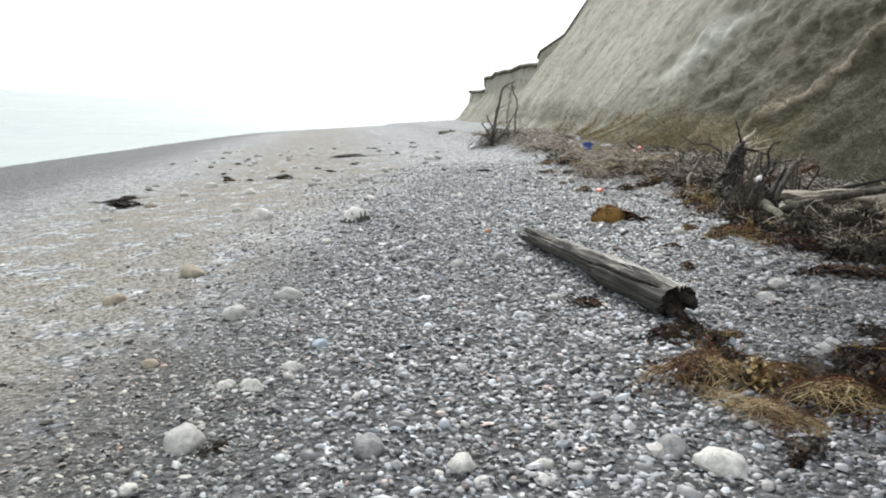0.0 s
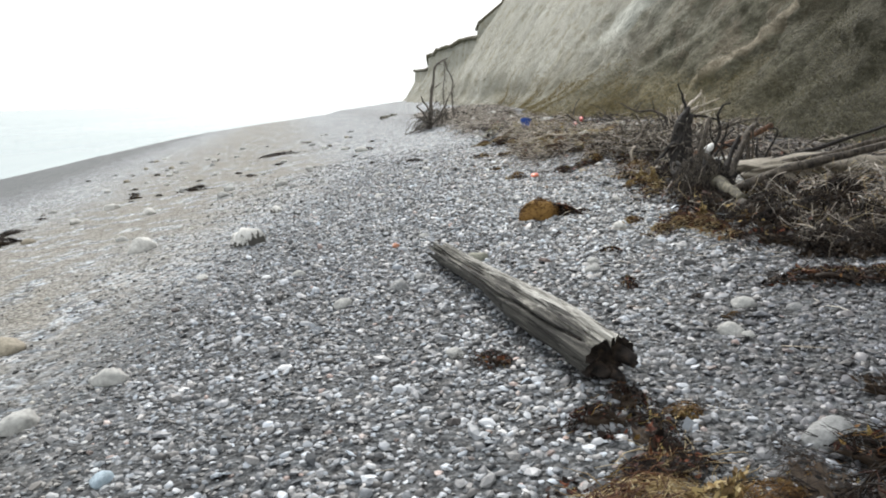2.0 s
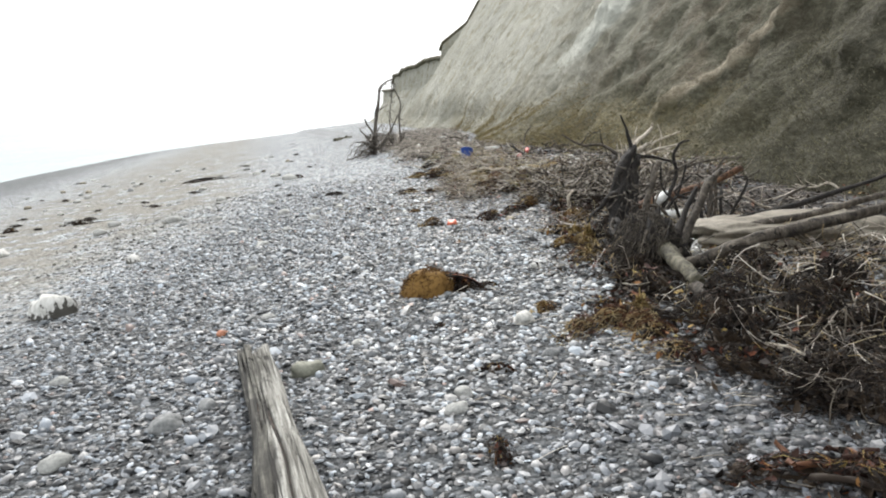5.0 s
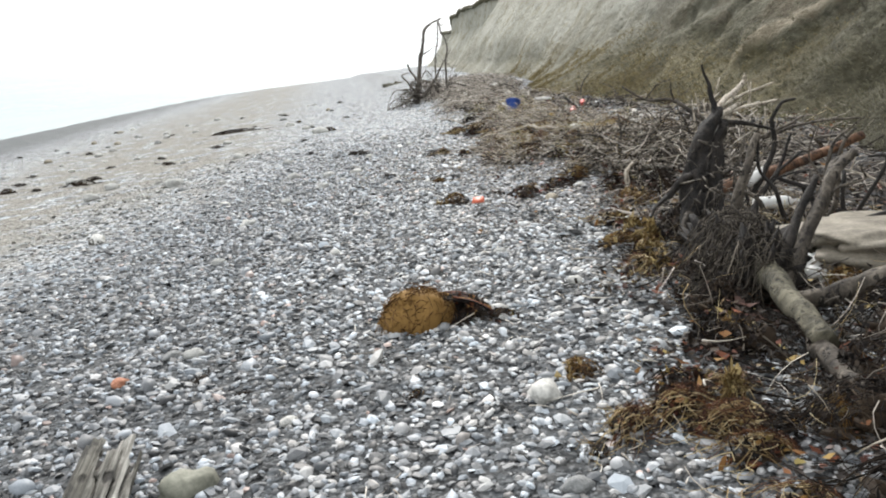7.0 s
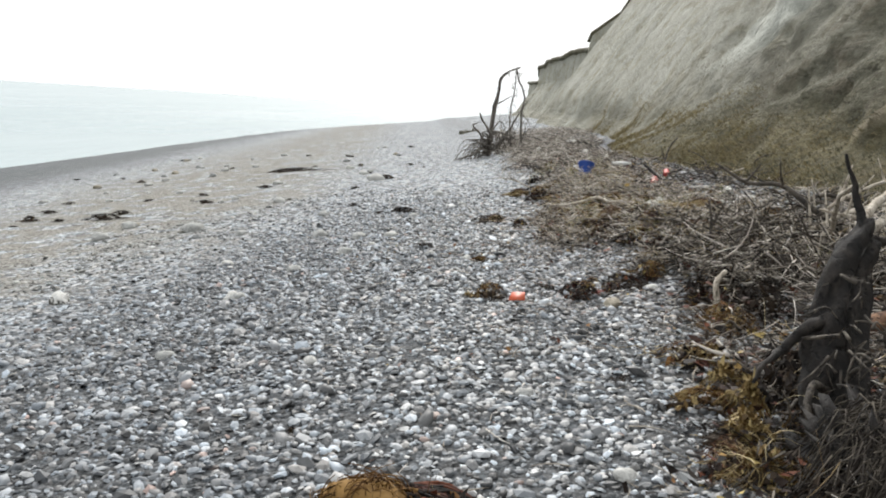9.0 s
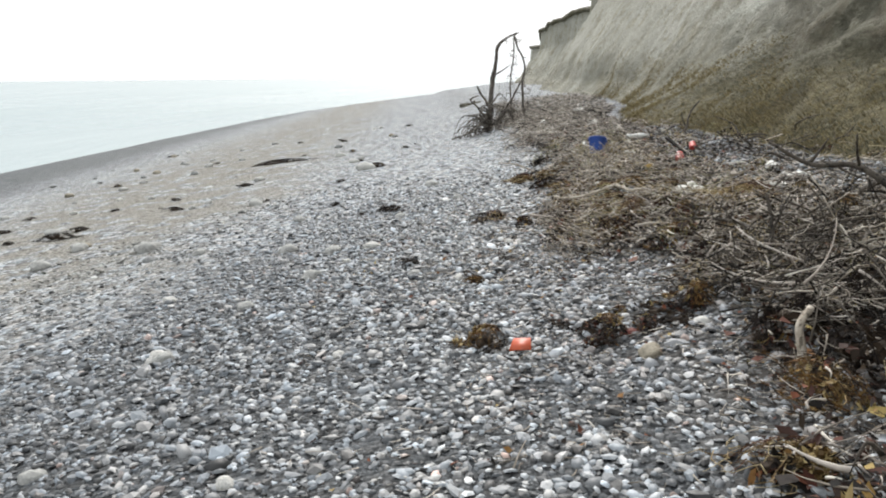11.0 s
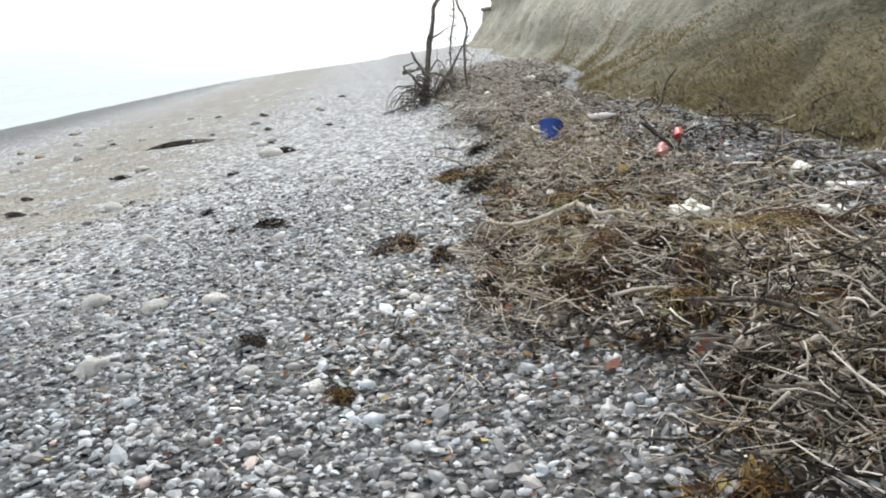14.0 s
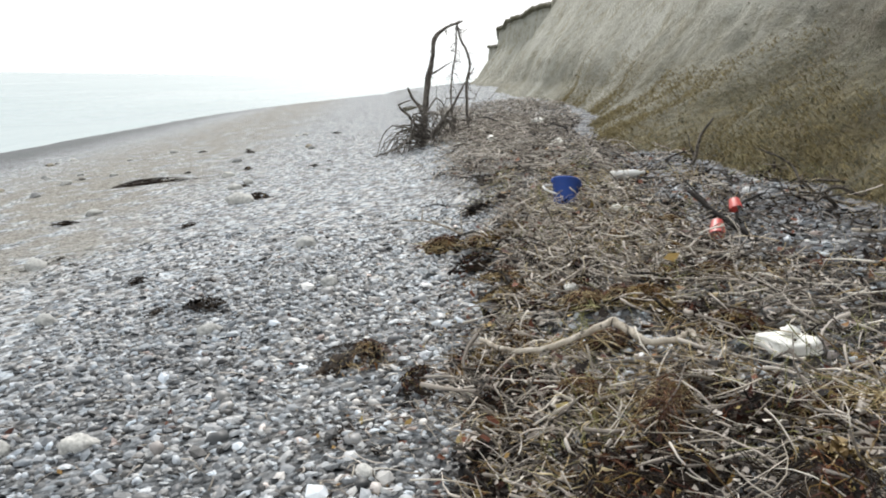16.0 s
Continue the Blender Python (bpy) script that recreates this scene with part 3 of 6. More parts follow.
def cliff():
    ys = spaced((-30, -6, 1.0), (-6, 24, 0.14), (24, 64, 0.22), (64, 96, 0.5))
    ps = np.concatenate([np.linspace(0, 0.45, 46), np.linspace(0.47, 1, 24)])
    verts = []
    for y in ys:
        ut, base = float(toe(y)), gz(toe(y), y) - 0.25
        h = float(cliff_top(y)) - base
        z = base + h * ps
        rise = h * ps
        even = float(np.interp(y, [-30, 0, 6, 12, 20, 34, 41.5], [5.2, 5.3, 5.75, 6.05, 6.25, 6.5, 7.0])) if y < 41.5 else ut
        u = ut + (even - ut) * smooth(rise, 0.2, 1.7) + np.minimum(rise, 0.75) * 1.15 + np.maximum(rise - 0.75, 0) * 0.62
        u = u - 0.2 * smooth(ps, 0.8, 1.0)
        if y > 42.4:      # upright scarp under the turf
            u = np.minimum(u, np.interp(0.68, ps, u) + 0.25 * np.clip(ps - 0.68, 0, 1))
        mid = smooth(rise, 0.1, 0.9)
        gully = (fbm(y * 0.3 + z * 0.05, z * 0.14, 2, 21.0) - 0.5) * 0.75 + (fbm(y * 1.1 + z * 0.3, z * 0.8, 3, 31.0) - 0.5) * 0.22 * (1 - 0.7 * smooth(y, 15, 28))
        lump = (fbm(y * 1.3 + z * 0.9, z * 1.6 - y * 0.4, 4, 41.0) - 0.5) * (0.6 - 0.5 * smooth(y, 13, 24)) + (fbm(y * 4.5 + 0 * z, z * 4.0, 2, 43.0) - 0.5) * 0.26 * (1 - smooth(y, 13, 20))
        rib = 0.16 * np.exp(-(((y + 1.25 * z - 12.65) / 0.28) ** 2)) * smooth(z, 1.1, 1.7) * (1 - smooth(z, 3.2, 4.4))
        u = u + mid * gully + (0.6 + 0.4 * mid) * lump - rib * (0.5 + vnoise(y * 5 + 0 * z, z * 5, 3.0)) + 0.5 * (fbm(np.array(y * 0.8), np.array(0.0), 3, 71.0) - 0.5)
        verts.append(np.stack([u, 0 * u + y + mid * 0.1 * (fbm(y * 2 + 0 * z, z * 2, 2, 51.0) - 0.5), z], 1))
        lip = verts[-1][-1]
        hang = 0.05 + 0.16 * float(smooth(y, 41.5, 43.5))      # turf overhangs the scarp
        verts[-1] = np.vstack([verts[-1], lip + (-hang, 0, 0.02), lip + (-hang * 0.7, 0, hang * 1.1), lip + (0.5, 0, 0.2), lip + (6, 0, 1.0), lip + (40, 0, 3.0)])
    n, v = len(verts[0]), np.vstack(verts)
    i = (np.arange(len(ys) - 1)[:, None] * n + np.arange(n - 1)).ravel()
    faces = np.stack([i, i + n, i + n + 1, i + 1], 1)
    me = mesh("cliff", v, [tuple(int(q) for q in f) for f in faces], (M_CLIFF, M_TURF))
    me.polygons.foreach_set("material_index", [1 if k % (n - 1) >= len(ps) - 1 else 0 for k in range(len(faces))])
    return tagged(new("cliff", me), "slumped clay sea cliff with patchy dry grass and a turf edge", "cliff", kind="structure"), v.reshape(len(ys), n, 3), ys, len(ps)


CLIFF, CLIFF_GRID, CLIFF_Y, CLIFF_N = cliff()

# ---- loose shingle ----
_b = bmesh.new()
bmesh.ops.create_icosphere(_b, subdivisions=1, radius=1.0)
_low = sorted(_b.faces, key=lambda q: q.calc_center_median().z)[:5]
bmesh.ops.delete(_b, geom=_low, context="FACES_ONLY")
_b.verts.index_update()
ICO_V = np.array([tuple(v.co) for v in _b.verts])
ICO_F = np.array([[v.index for v in f.verts] for f in _b.faces])
_b.free()
# a small chip: a ring of six round a flat three-cornered top
CHIP_V = np.array([(math.cos(a), math.sin(a), -0.4) for a in np.arange(6) * math.pi / 3] + [(0.62 * math.cos(a), 0.62 * math.sin(a), 0.75) for a in np.arange(3) * 2 * math.pi / 3 + 0.5])
CHIP_F = np.array([(6, 7, 8), (0, 1, 6), (1, 2, 7), (1, 7, 6), (2, 3, 7), (3, 4, 8), (3, 8, 7), (4, 5, 8), (5, 0, 6), (5, 6, 8)])


def shingle(name, xy, size, label, rounded, form=None):
    """Many flattened pebbles lying on the beach, in one mesh."""
    n = len(xy)
    ICO, FACES = form or (ICO_V, ICO_F)
    s = size[:, None] * np.stack([RNG.uniform(0.8, 1.25, n), RNG.uniform(0.6, 0.95, n), RNG.uniform(0.26, 0.52, n)], 1)
    v = ICO[None] * (1 + 0.46 * (RNG.random((n, len(ICO), 1)) - 0.5)) * s[:, None]
    a, b, c = RNG.uniform(0, 2 * math.pi, n), RNG.normal(0, 0.32, n), RNG.normal(0, 0.32, n)
    rot = lambda t, i, j: np.stack([np.eye(3)] * n) + _turn(t, i, j)  # noqa: E731
    v = np.einsum("nij,nkj->nki", rot(a, 0, 1) @ rot(b, 1, 2) @ rot(c, 0, 2), v)
    place = np.stack([xy[:, 0], xy[:, 1], beach(xy[:, 0], xy[:, 1]) + s[:, 2] * RNG.uniform(0.1, 0.75, n)], 1)
    v = (v + place[:, None]).reshape(-1, 3)
    f = (FACES[None] + (np.arange(n) * len(ICO))[:, None, None]).reshape(-1, 3)
    return tagged(new(name, tri_mesh(name, v, f, M_PEBBLE, rounded)), label, "pebbles", kind="stuff")


def _turn(t, i, j):
    m = np.zeros((len(t), 3, 3))
    m[:, i, i] = m[:, j, j] = np.cos(t) - 1
    m[:, i, j], m[:, j, i] = -np.sin(t), np.sin(t)
    return m


def line_distance(x, y):
    """Distance from the line of the walk's ground, from the first stretch to the last."""
    (ax, ay), (bx, by) = (-1.7, -3.2), (2.9, 11.5)
    dx, dy = bx - ax, by - ay
    s = np.clip(((x - ax) * dx + (y - ay) * dy) / (dx * dx + dy * dy), 0, 1)
    d = np.hypot(x - ax - s * dx, y - ay - s * dy)
    return np.where((x - ax) * dy - (y - ay) * dx > 0, 0.55 * d, d)      # the shingle reaches farther on the cliff side


def scatter_shingle():
    x, y = RNG.uniform(-5.5, 4.6, 500000), RNG.uniform(-5, 15, 500000)
    d = line_distance(x, y)
    fine = 1 - smooth(y + 0.8 * x, 1.0, 6.5)             # finer gravel at the start of the walk
    crowd = 0.55 + 0.04 * fine
    keep = RNG.random(len(x)) < crowd * (1 - 0.86 * smooth(d, 1.3, 3.0)) * (1 - smooth(d, 3.6, 5.2)) * (1 - 0.75 * smooth(x + 0.6 * vnoise(x * 2, y * 2, 5), 3.8, 4.5))
    x, y, fine = x[keep], y[keep], fine[keep]
    size = np.clip(np.exp(RNG.normal(0, 0.43, len(x))) * 0.0148 * (1 - 0.08 * fine), 0.006, 0.055)
    size *= 1 - 0.3 * smooth(-x + vnoise(x, y, 4.0), 2.0, 3.4)
    xy, small = np.stack([x, y], 1), size < 0.018
    half = RNG.random(len(x)) < 0.38
    chip = (CHIP_V, CHIP_F)
    shingle("shingle", xy[~small & half], size[~small & half], "loose rounded shingle of grey, dark and white pebbles", True)
    shingle("shingle", xy[~small & ~half], size[~small & ~half], "loose angular shingle of grey, dark and white stones", False)
    thin = small & (RNG.random(len(x)) < 0.62)
    shingle("gravel", xy[thin], size[thin] * 1.25, "fine loose gravel of grey and white stone chips", False, chip)


scatter_shingle()

# ---- single stones ----
STONE_SHAPES = {}


def stone(x, y, size, tone="g", high=0.32, turn=None):
    k = (tone, len([1 for q in STONE_SHAPES if q[0] == tone]) % 4) if len([1 for q in STONE_SHAPES if q[0] == tone]) < 4 else (tone, int(RNG.integers(4)))
    if k not in STONE_SHAPES:
        g = blob(0.5, 0.36, 0.3, 3 + 7 * k[1] + ord(tone), 0.3, 3, 0.7, 1.3)
        STONE_SHAPES[k] = mesh("beach_stone", g.v, g.f, STONES[tone])
    words = dict(w="smooth white chalk stone lying on grey shingle", s="white chalk stone with dark patches low on one side", g="flat grey beach stone lying on shingle", l="pale grey rounded stone lying on shingle",
                 t="tan sandstone cobble lying on shingle", o="olive grey oval stone lying on shingle", b="blue grey cobble lying on shingle", r="orange brick pebble worn round by the sea")
    ob = tagged(new("beach_stone", STONE_SHAPES[k]), words[tone], "stone", "stones on the beach")
    ob.location = (x, y, gz(x, y) + 0.04 * size)
    ob.scale = (size, size, size * high / 0.32)
    ob.rotation_euler = (RNG.normal(0, 0.08), RNG.normal(0, 0.08), RNG.uniform(0, 6.28) if turn is None else turn)


for row in ("-1.3 -2.09 .15 w", "-1.66 -1.84 .19 g", "-.33 -2.36 .21 w", "-2.48 -1.54 .24 l", "-2.24 -.89 .14 w", "-2.39 -.83 .11 w", "-2.53 .75 .26 l", "-3.13 2.52 .3 t",
            "-2.16 1.28 .24 l", "-1.9 -.2 .13 b", "-2.04 -.61 .12 w", "-.44 -2.15 .17 g", "-.98 -2.17 .1 w", "-1.02 -2.3 .08 w", "-2.62 -1.97 .1 w", "-.26 2.24 .2 g", "1.8 2.93 .18 w",
            "-.71 2.0 .16 l", "1.08 1.72 .13 l", "1.16 .01 .16 l", "1.2 -.1 .09 l", "1.44 .34 .15 l", "1.63 .16 .09 g", "-.18 .54 .13 l", ".45 2.68 .22 o", "-.07 2.42 .14 g", "1.16 1.9 .12 l",
            ".78 3.11 .09 w", "-.07 3.87 .1 r", ".13 4.15 .12 g", ".24 4.13 .12 l", "1.72 2.23 .11 g", ".8 17.1 .36 w", ".22 7.6 .16 l", "1.3 7.28 .09 w", ".18 7.63 .16 w", "3.21 6.95 .1 w", "2.87 6.69 .15 t",
            ".5 10.48 .2 l", ".96 10.16 .19 l", "1.31 10.16 .17 w", ".88 9.28 .19 l", "2.03 8.65 .11 w", "1.71 8.89 .12 l", "1.13 9.68 .09 w", "2.5 9.6 .09 w", "-2.9 -.3 .12 t", "-3.9 4.2 .16 l", "-3.6 1.6 .2 t",
            "-1.2 11.6 .3 l", "-2.2 12.2 .26 l", "-3.4 10.4 .3 w", "1.9 13.9 .24 l", "-.6 14.4 .26 l", "2.2 12.4 .16 l", "-1.9 4.0 .14 w", ".1 6.2 .12 l", "-1.0 3.4 .14 l", "1.0 5.9 .1 w", "2.1 5.2 .1 l",
            "1.55 11.6 .16 l", "-4.4 12.3 .3 w", "-5.2 7.4 .2 l", "-.2 9.1 .14 w", ".5 8.6 .14 l", "2.35 4.3 .1 w", "-3.3 7.6 .18 l"):
    bits = row.split()
    stone(float(bits[0]), float(bits[1]), float(bits[2]), bits[3])
stone(0.86, -1.2, 0.22, "g", 0.3, 0.2)
stone(-1.53, 5.46, 0.38, "s", 0.5, 0.2)
stone(-2.85, 6.43, 0.33, "w", 0.42, 0.4)
stone(-1.25, 7.9, 0.2, "s", 0.45)

# ---- the log ----


def driftwood_log():
    a, b = np.array([0.37, -0.36, 0]), np.array([0.17, 2.74, 0])
    root = thing("driftwood_log", *a[:2], gz(*a[:2]), "weathered grey driftwood log, cracked and hollow, lying on shingle", "log")
    length = float(np.linalg.norm(b - a))
    root.rotation_euler = (math.atan2(gz(*b[:2]) - gz(*a[:2]), length), 0, math.atan2(-(b - a)[0], (b - a)[1]))
    rings, sides = 130, 110
    verts, faces = [], []
    ang = np.linspace(0, 2 * math.pi, sides, endpoint=False)
    deep = [(0.5, 0.05, 0.05), (0.95, 0.06, 0.075), (1.35, 0.035, 0.035), (1.75, 0.07, 0.06), (2.25, 0.04, 0.045), (2.7, 0.06, 0.05), (3.3, 0.05, 0.03), (5.6, 0.08, 0.03)]
    for k in range(rings):
        s = k / (rings - 1)
        r = 0.138 - 0.052 * s - 0.01 * math.cos(s * 9)
        # a flattened upper face that tilts to one side, squarer flanks
        square = 1.0 / np.maximum(np.abs(np.cos(ang - 0.35)) ** 5 + np.abs(np.sin(ang - 0.35)) ** 5, 1e-6) ** 0.2
        rad = r * (0.8 + 0.2 * square) * (0.84 + 0.32 * fbm(ang * 1.3, 0 * ang + s * 5, 3, 2.0)) - 0.01 * (fbm(ang * 9, 0 * ang + s * 2.2, 3, 8.0) > 0.55)
        for q, (mid, width, depth) in enumerate(deep):
            c = mid + 0.2 * math.sin(s * 5 + q) + 0.05 * math.sin(s * 23 + q * 2)
            here = smooth(fbm(np.array(s * 4.0), np.array(q * 2.0), 2, 6.0), 0.32, 0.46)
            rad = rad - depth * here * np.exp(-(((ang - c + math.pi) % (2 * math.pi) - math.pi) / width) ** 2)
        under = smooth(-np.sin(ang - 0.25), -0.1, 0.55)
        near_end = 0.1 * (fbm(np.cos(ang) * 2.6 + 3, np.sin(ang) * 2.6 + 3, 3, 4.0) - 0.5) + 0.13 * under      # the top overhangs the rotted end
        far_end = 0.34 * (hash01(np.round(ang * 4), 0 * ang + 1, 4.0) - 0.45) + 0.08 * np.sin(ang * 2)
        y = s * length + far_end * smooth(s, 0.9, 1.0) * 1.1 + near_end * (1 - smooth(s, 0.0, 0.14))
        sag = 0.02 * math.sin(s * 3.1)
        verts += list(np.stack([rad * np.cos(ang) + sag, y, rad * 0.9 * np.sin(ang) + 0.11 + 0.02 * (1 - s)], 1))
    faces = [(k * sides + i, k * sides + (i + 1) % sides, (k + 1) * sides + (i + 1) % sides, (k + 1) * sides + i) for k in range(rings - 1) for i in range(sides)]
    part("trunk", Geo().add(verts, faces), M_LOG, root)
    ring = [np.array(v) for v in verts[:sides]]
    inner = [np.array((0.0, 0.06, 0.13)) + (v - (0.0, v[1], 0.13)) * 0.72 + (0, 0.5 * (v[1] - 0.06) + 0.05 * float(hash01(k // 5 * 1.7, 3.0)), 0) for k, v in enumerate(ring)]
    cap = Geo().add(ring + inner + [np.array((0.0, 0.12, 0.13))], [(i, sides + i, sides + (i + 1) % sides, (i + 1) % sides) for i in range(sides)] + [(sides + i, 2 * sides, sides + (i + 1) % sides) for i in range(sides)])
    part("end_grain", cap, M_ROT, root, "dark hollow rotted end of the log")
    core = Geo()
    tube(core, [(0, 0.2, 0.12), (0, 0.5, 0.12), (0, 1.5, 0.115), (0, length - 0.06, 0.105)], 0.098, 0.062, 16, 24, 0.12, 2.0)
    part("rotten_core", core, M_ROT, root, "dark rotten heartwood showing at the broken ends")
    for k in range(9):
        t = k / 9 * 6.28
        sp = Geo()
        r = 0.062 + 0.02 * hash01(k * 1.0, 2.0)
        o = np.array([r * math.cos(t), length - 0.2, 0.105 + r * 0.9 * math.sin(t)])
        reach = 0.2 + 0.17 * float(hash01(k * 2.3, 5.0))
        tube(sp, [o, o + (0.004, reach * 0.5, 0.003), o + (0.012 * math.cos(t * 3), reach, 0.01 * math.sin(t * 5))], 0.021, 0.003, 5, 6, 0.3, k * 1.0)
        part("splinter", sp, M_LOG, root)
    for k, (sx, sy, sz) in enumerate(((0.07, 0.0, 0.15), (-0.03, 0.06, 0.07), (0.035, 0.03, 0.05), (0.1, 0.05, 0.11))):
        sp = Geo()
        tube(sp, [(sx * 0.7, 0.3, sz), (sx, sy + 0.06, sz), (sx + 0.015, sy - 0.03, sz - 0.012)], 0.05, 0.022, 7, 9, 0.3, 20.0 + k)
        part("broken_end", sp, M_ROT, root)


driftwood_log()

# ---- seaweed, straw and moss ----


def tangle(geo, sx, sy, sz, count, r, reach, rng, rise=1.0):
    """Curled strands lying over a low mound."""
    lobes = rng.normal(0, 0.56, (5, 2))
    for _ in range(count):
        x, y = np.clip(lobes[rng.integers(5)] + rng.normal(0, 0.24, 2), -1.6, 1.6) * (sx, sy)
        top = lambda px, py: sz * max(0.0, 1 - (px / sx) ** 2 - (py / sy) ** 2) ** 0.6  # noqa: E731
        h, pts = rng.uniform(0, 6.28), []
        for s in range(4):
            pts.append((x, y, top(x, y) * rng.uniform(0.75, 1.0) + rng.uniform(0, 0.5 * rise) * min(sz, 0.06) + 0.006))
            h += rng.normal(0, 0.7)
            x, y = x + reach / 3 * math.cos(h), y + reach / 3 * math.sin(h)
        tube(geo, pts, r * rng.uniform(0.6, 1.2), r * 0.4, 3, 5, 0.1, rng.random())


def leafy(geo, sx, sy, sz, count, size, rng):
    """Curled weed leaves over a low mound."""
    lobes = rng.normal(0, 0.6, (5, 2))
    for _ in range(count):
        x, y = np.clip(lobes[rng.integers(5)] + rng.normal(0, 0.26, 2), -1.7, 1.7) * (sx, sy)
        c = np.array([x, y, sz * max(0.0, 1 - (x / sx) ** 2 - (y / sy) ** 2) ** 0.6 * rng.uniform(0.8, 1.15) + 0.01])
        a, r = rng.uniform(0, 6.28), size * rng.uniform(0.5, 1.3)
        u = np.array([math.cos(a), math.sin(a), rng.normal(0, 0.5)]) * r
        w = np.array([-math.sin(a), math.cos(a), rng.normal(0, 0.5)]) * r * rng.uniform(0.3, 0.7)
        up = np.array([0, 0, r * rng.uniform(0.1, 0.6)])
        geo.add([c - u + up, c - u * 0.4 - w, c - u * 0.3 + w, c + u * 0.5 - w * 0.8 + up * 0.3, c + u * 0.4 + w, c + u + up], [(0, 1, 2), (1, 3, 4, 2), (3, 5, 4)])


KINDS = dict(
    dark=((M_KELP,), "clump of dark brown seaweed dried on the shingle", "seaweed"),
    red=((M_KELP, M_KELP), "clump of dark and rust red seaweed", "seaweed"),
    straw=((M_KELP, M_STRAW), "heap of yellow straw tangled with dark seaweed", "seaweed"),
    gold=((M_KELP, M_GOLD), "golden yellow seaweed clump on dark weed", "seaweed"),
    ochre=((M_KELP, M_MOSS), "ochre brown seaweed clump with dark strands", "seaweed"))
CLUMPS = {}


def clump(x, y, size, kind, turn=None, long=0.6, high=0.2):
    key = (kind, int(RNG.integers(3)), size > 0.45)
    if key not in CLUMPS:
        rng = np.random.default_rng(len(CLUMPS) + 11)
        mats, words, cat = KINDS[kind]
        root = thing("seaweed_clump", x, y, 0, words, cat, "seaweed on the beach")
        part("mat", blob(0.27, 0.22, 0.09, len(CLUMPS) + 2.0, 1.6, 3, 0.2, 2.2), mats[0], root)
        g = Geo()
        tangle(g, 0.46, 0.46, 0.17 if kind == "straw" else 0.25, (210 if kind == "straw" else 120) if key[2] else 60, (0.0045 if kind == "straw" else 0.0045) if key[2] else 0.008, 0.5 if kind == "straw" else 0.36, rng, 2.6 if kind == "straw" else 1.0)
        tagged(part("strand_tangle", g, mats[-1], root), kind="stuff")
        g = Geo()
        leafy(g, 0.3 if kind == "gold" else 0.46, 0.3 if kind == "gold" else 0.46, 0.3 if kind == "gold" else 0.16 if kind == "straw" else 0.2, 90 if kind == "straw" else 260 if key[2] else 130, 0.036 if key[2] else 0.06, rng)
        tagged(part("leaf_mass", g, M_KELP if kind == "dark" else M_GOLD if kind in ("ochre", "gold") else M_WRACK, root), kind="stuff")
        if kind in ("red", "straw", "ochre"):
            g = Geo()
            tangle(g, 0.52, 0.52, 0.26, 80 if kind == "straw" else 40, 0.005, 0.32, rng, 1.5)
            tagged(part("dark_tangle", g, M_KELP if kind == "ochre" else M_RUST if kind == "straw" else M_WRACK, root), kind="stuff")
        CLUMPS[key] = root
        ob = root
    else:
        ob = copy_thing(CLUMPS[key], Matrix())
    bed = 0.03 * float(smooth(x, 3.0, 3.3) * smooth(y, 8.2, 8.8) * (1 - smooth(y, 13, 14)))      # weed lies on the twigs there
    ob.location = (x, y, gz(x, y) - 0.004 + bed)
    ob.rotation_euler = (0, -0.12, RNG.uniform(0, 6.28) if turn is None else turn)
    ob.scale = (size, size * long, size * (high if kind != "dark" else high * 0.6) / 0.2)


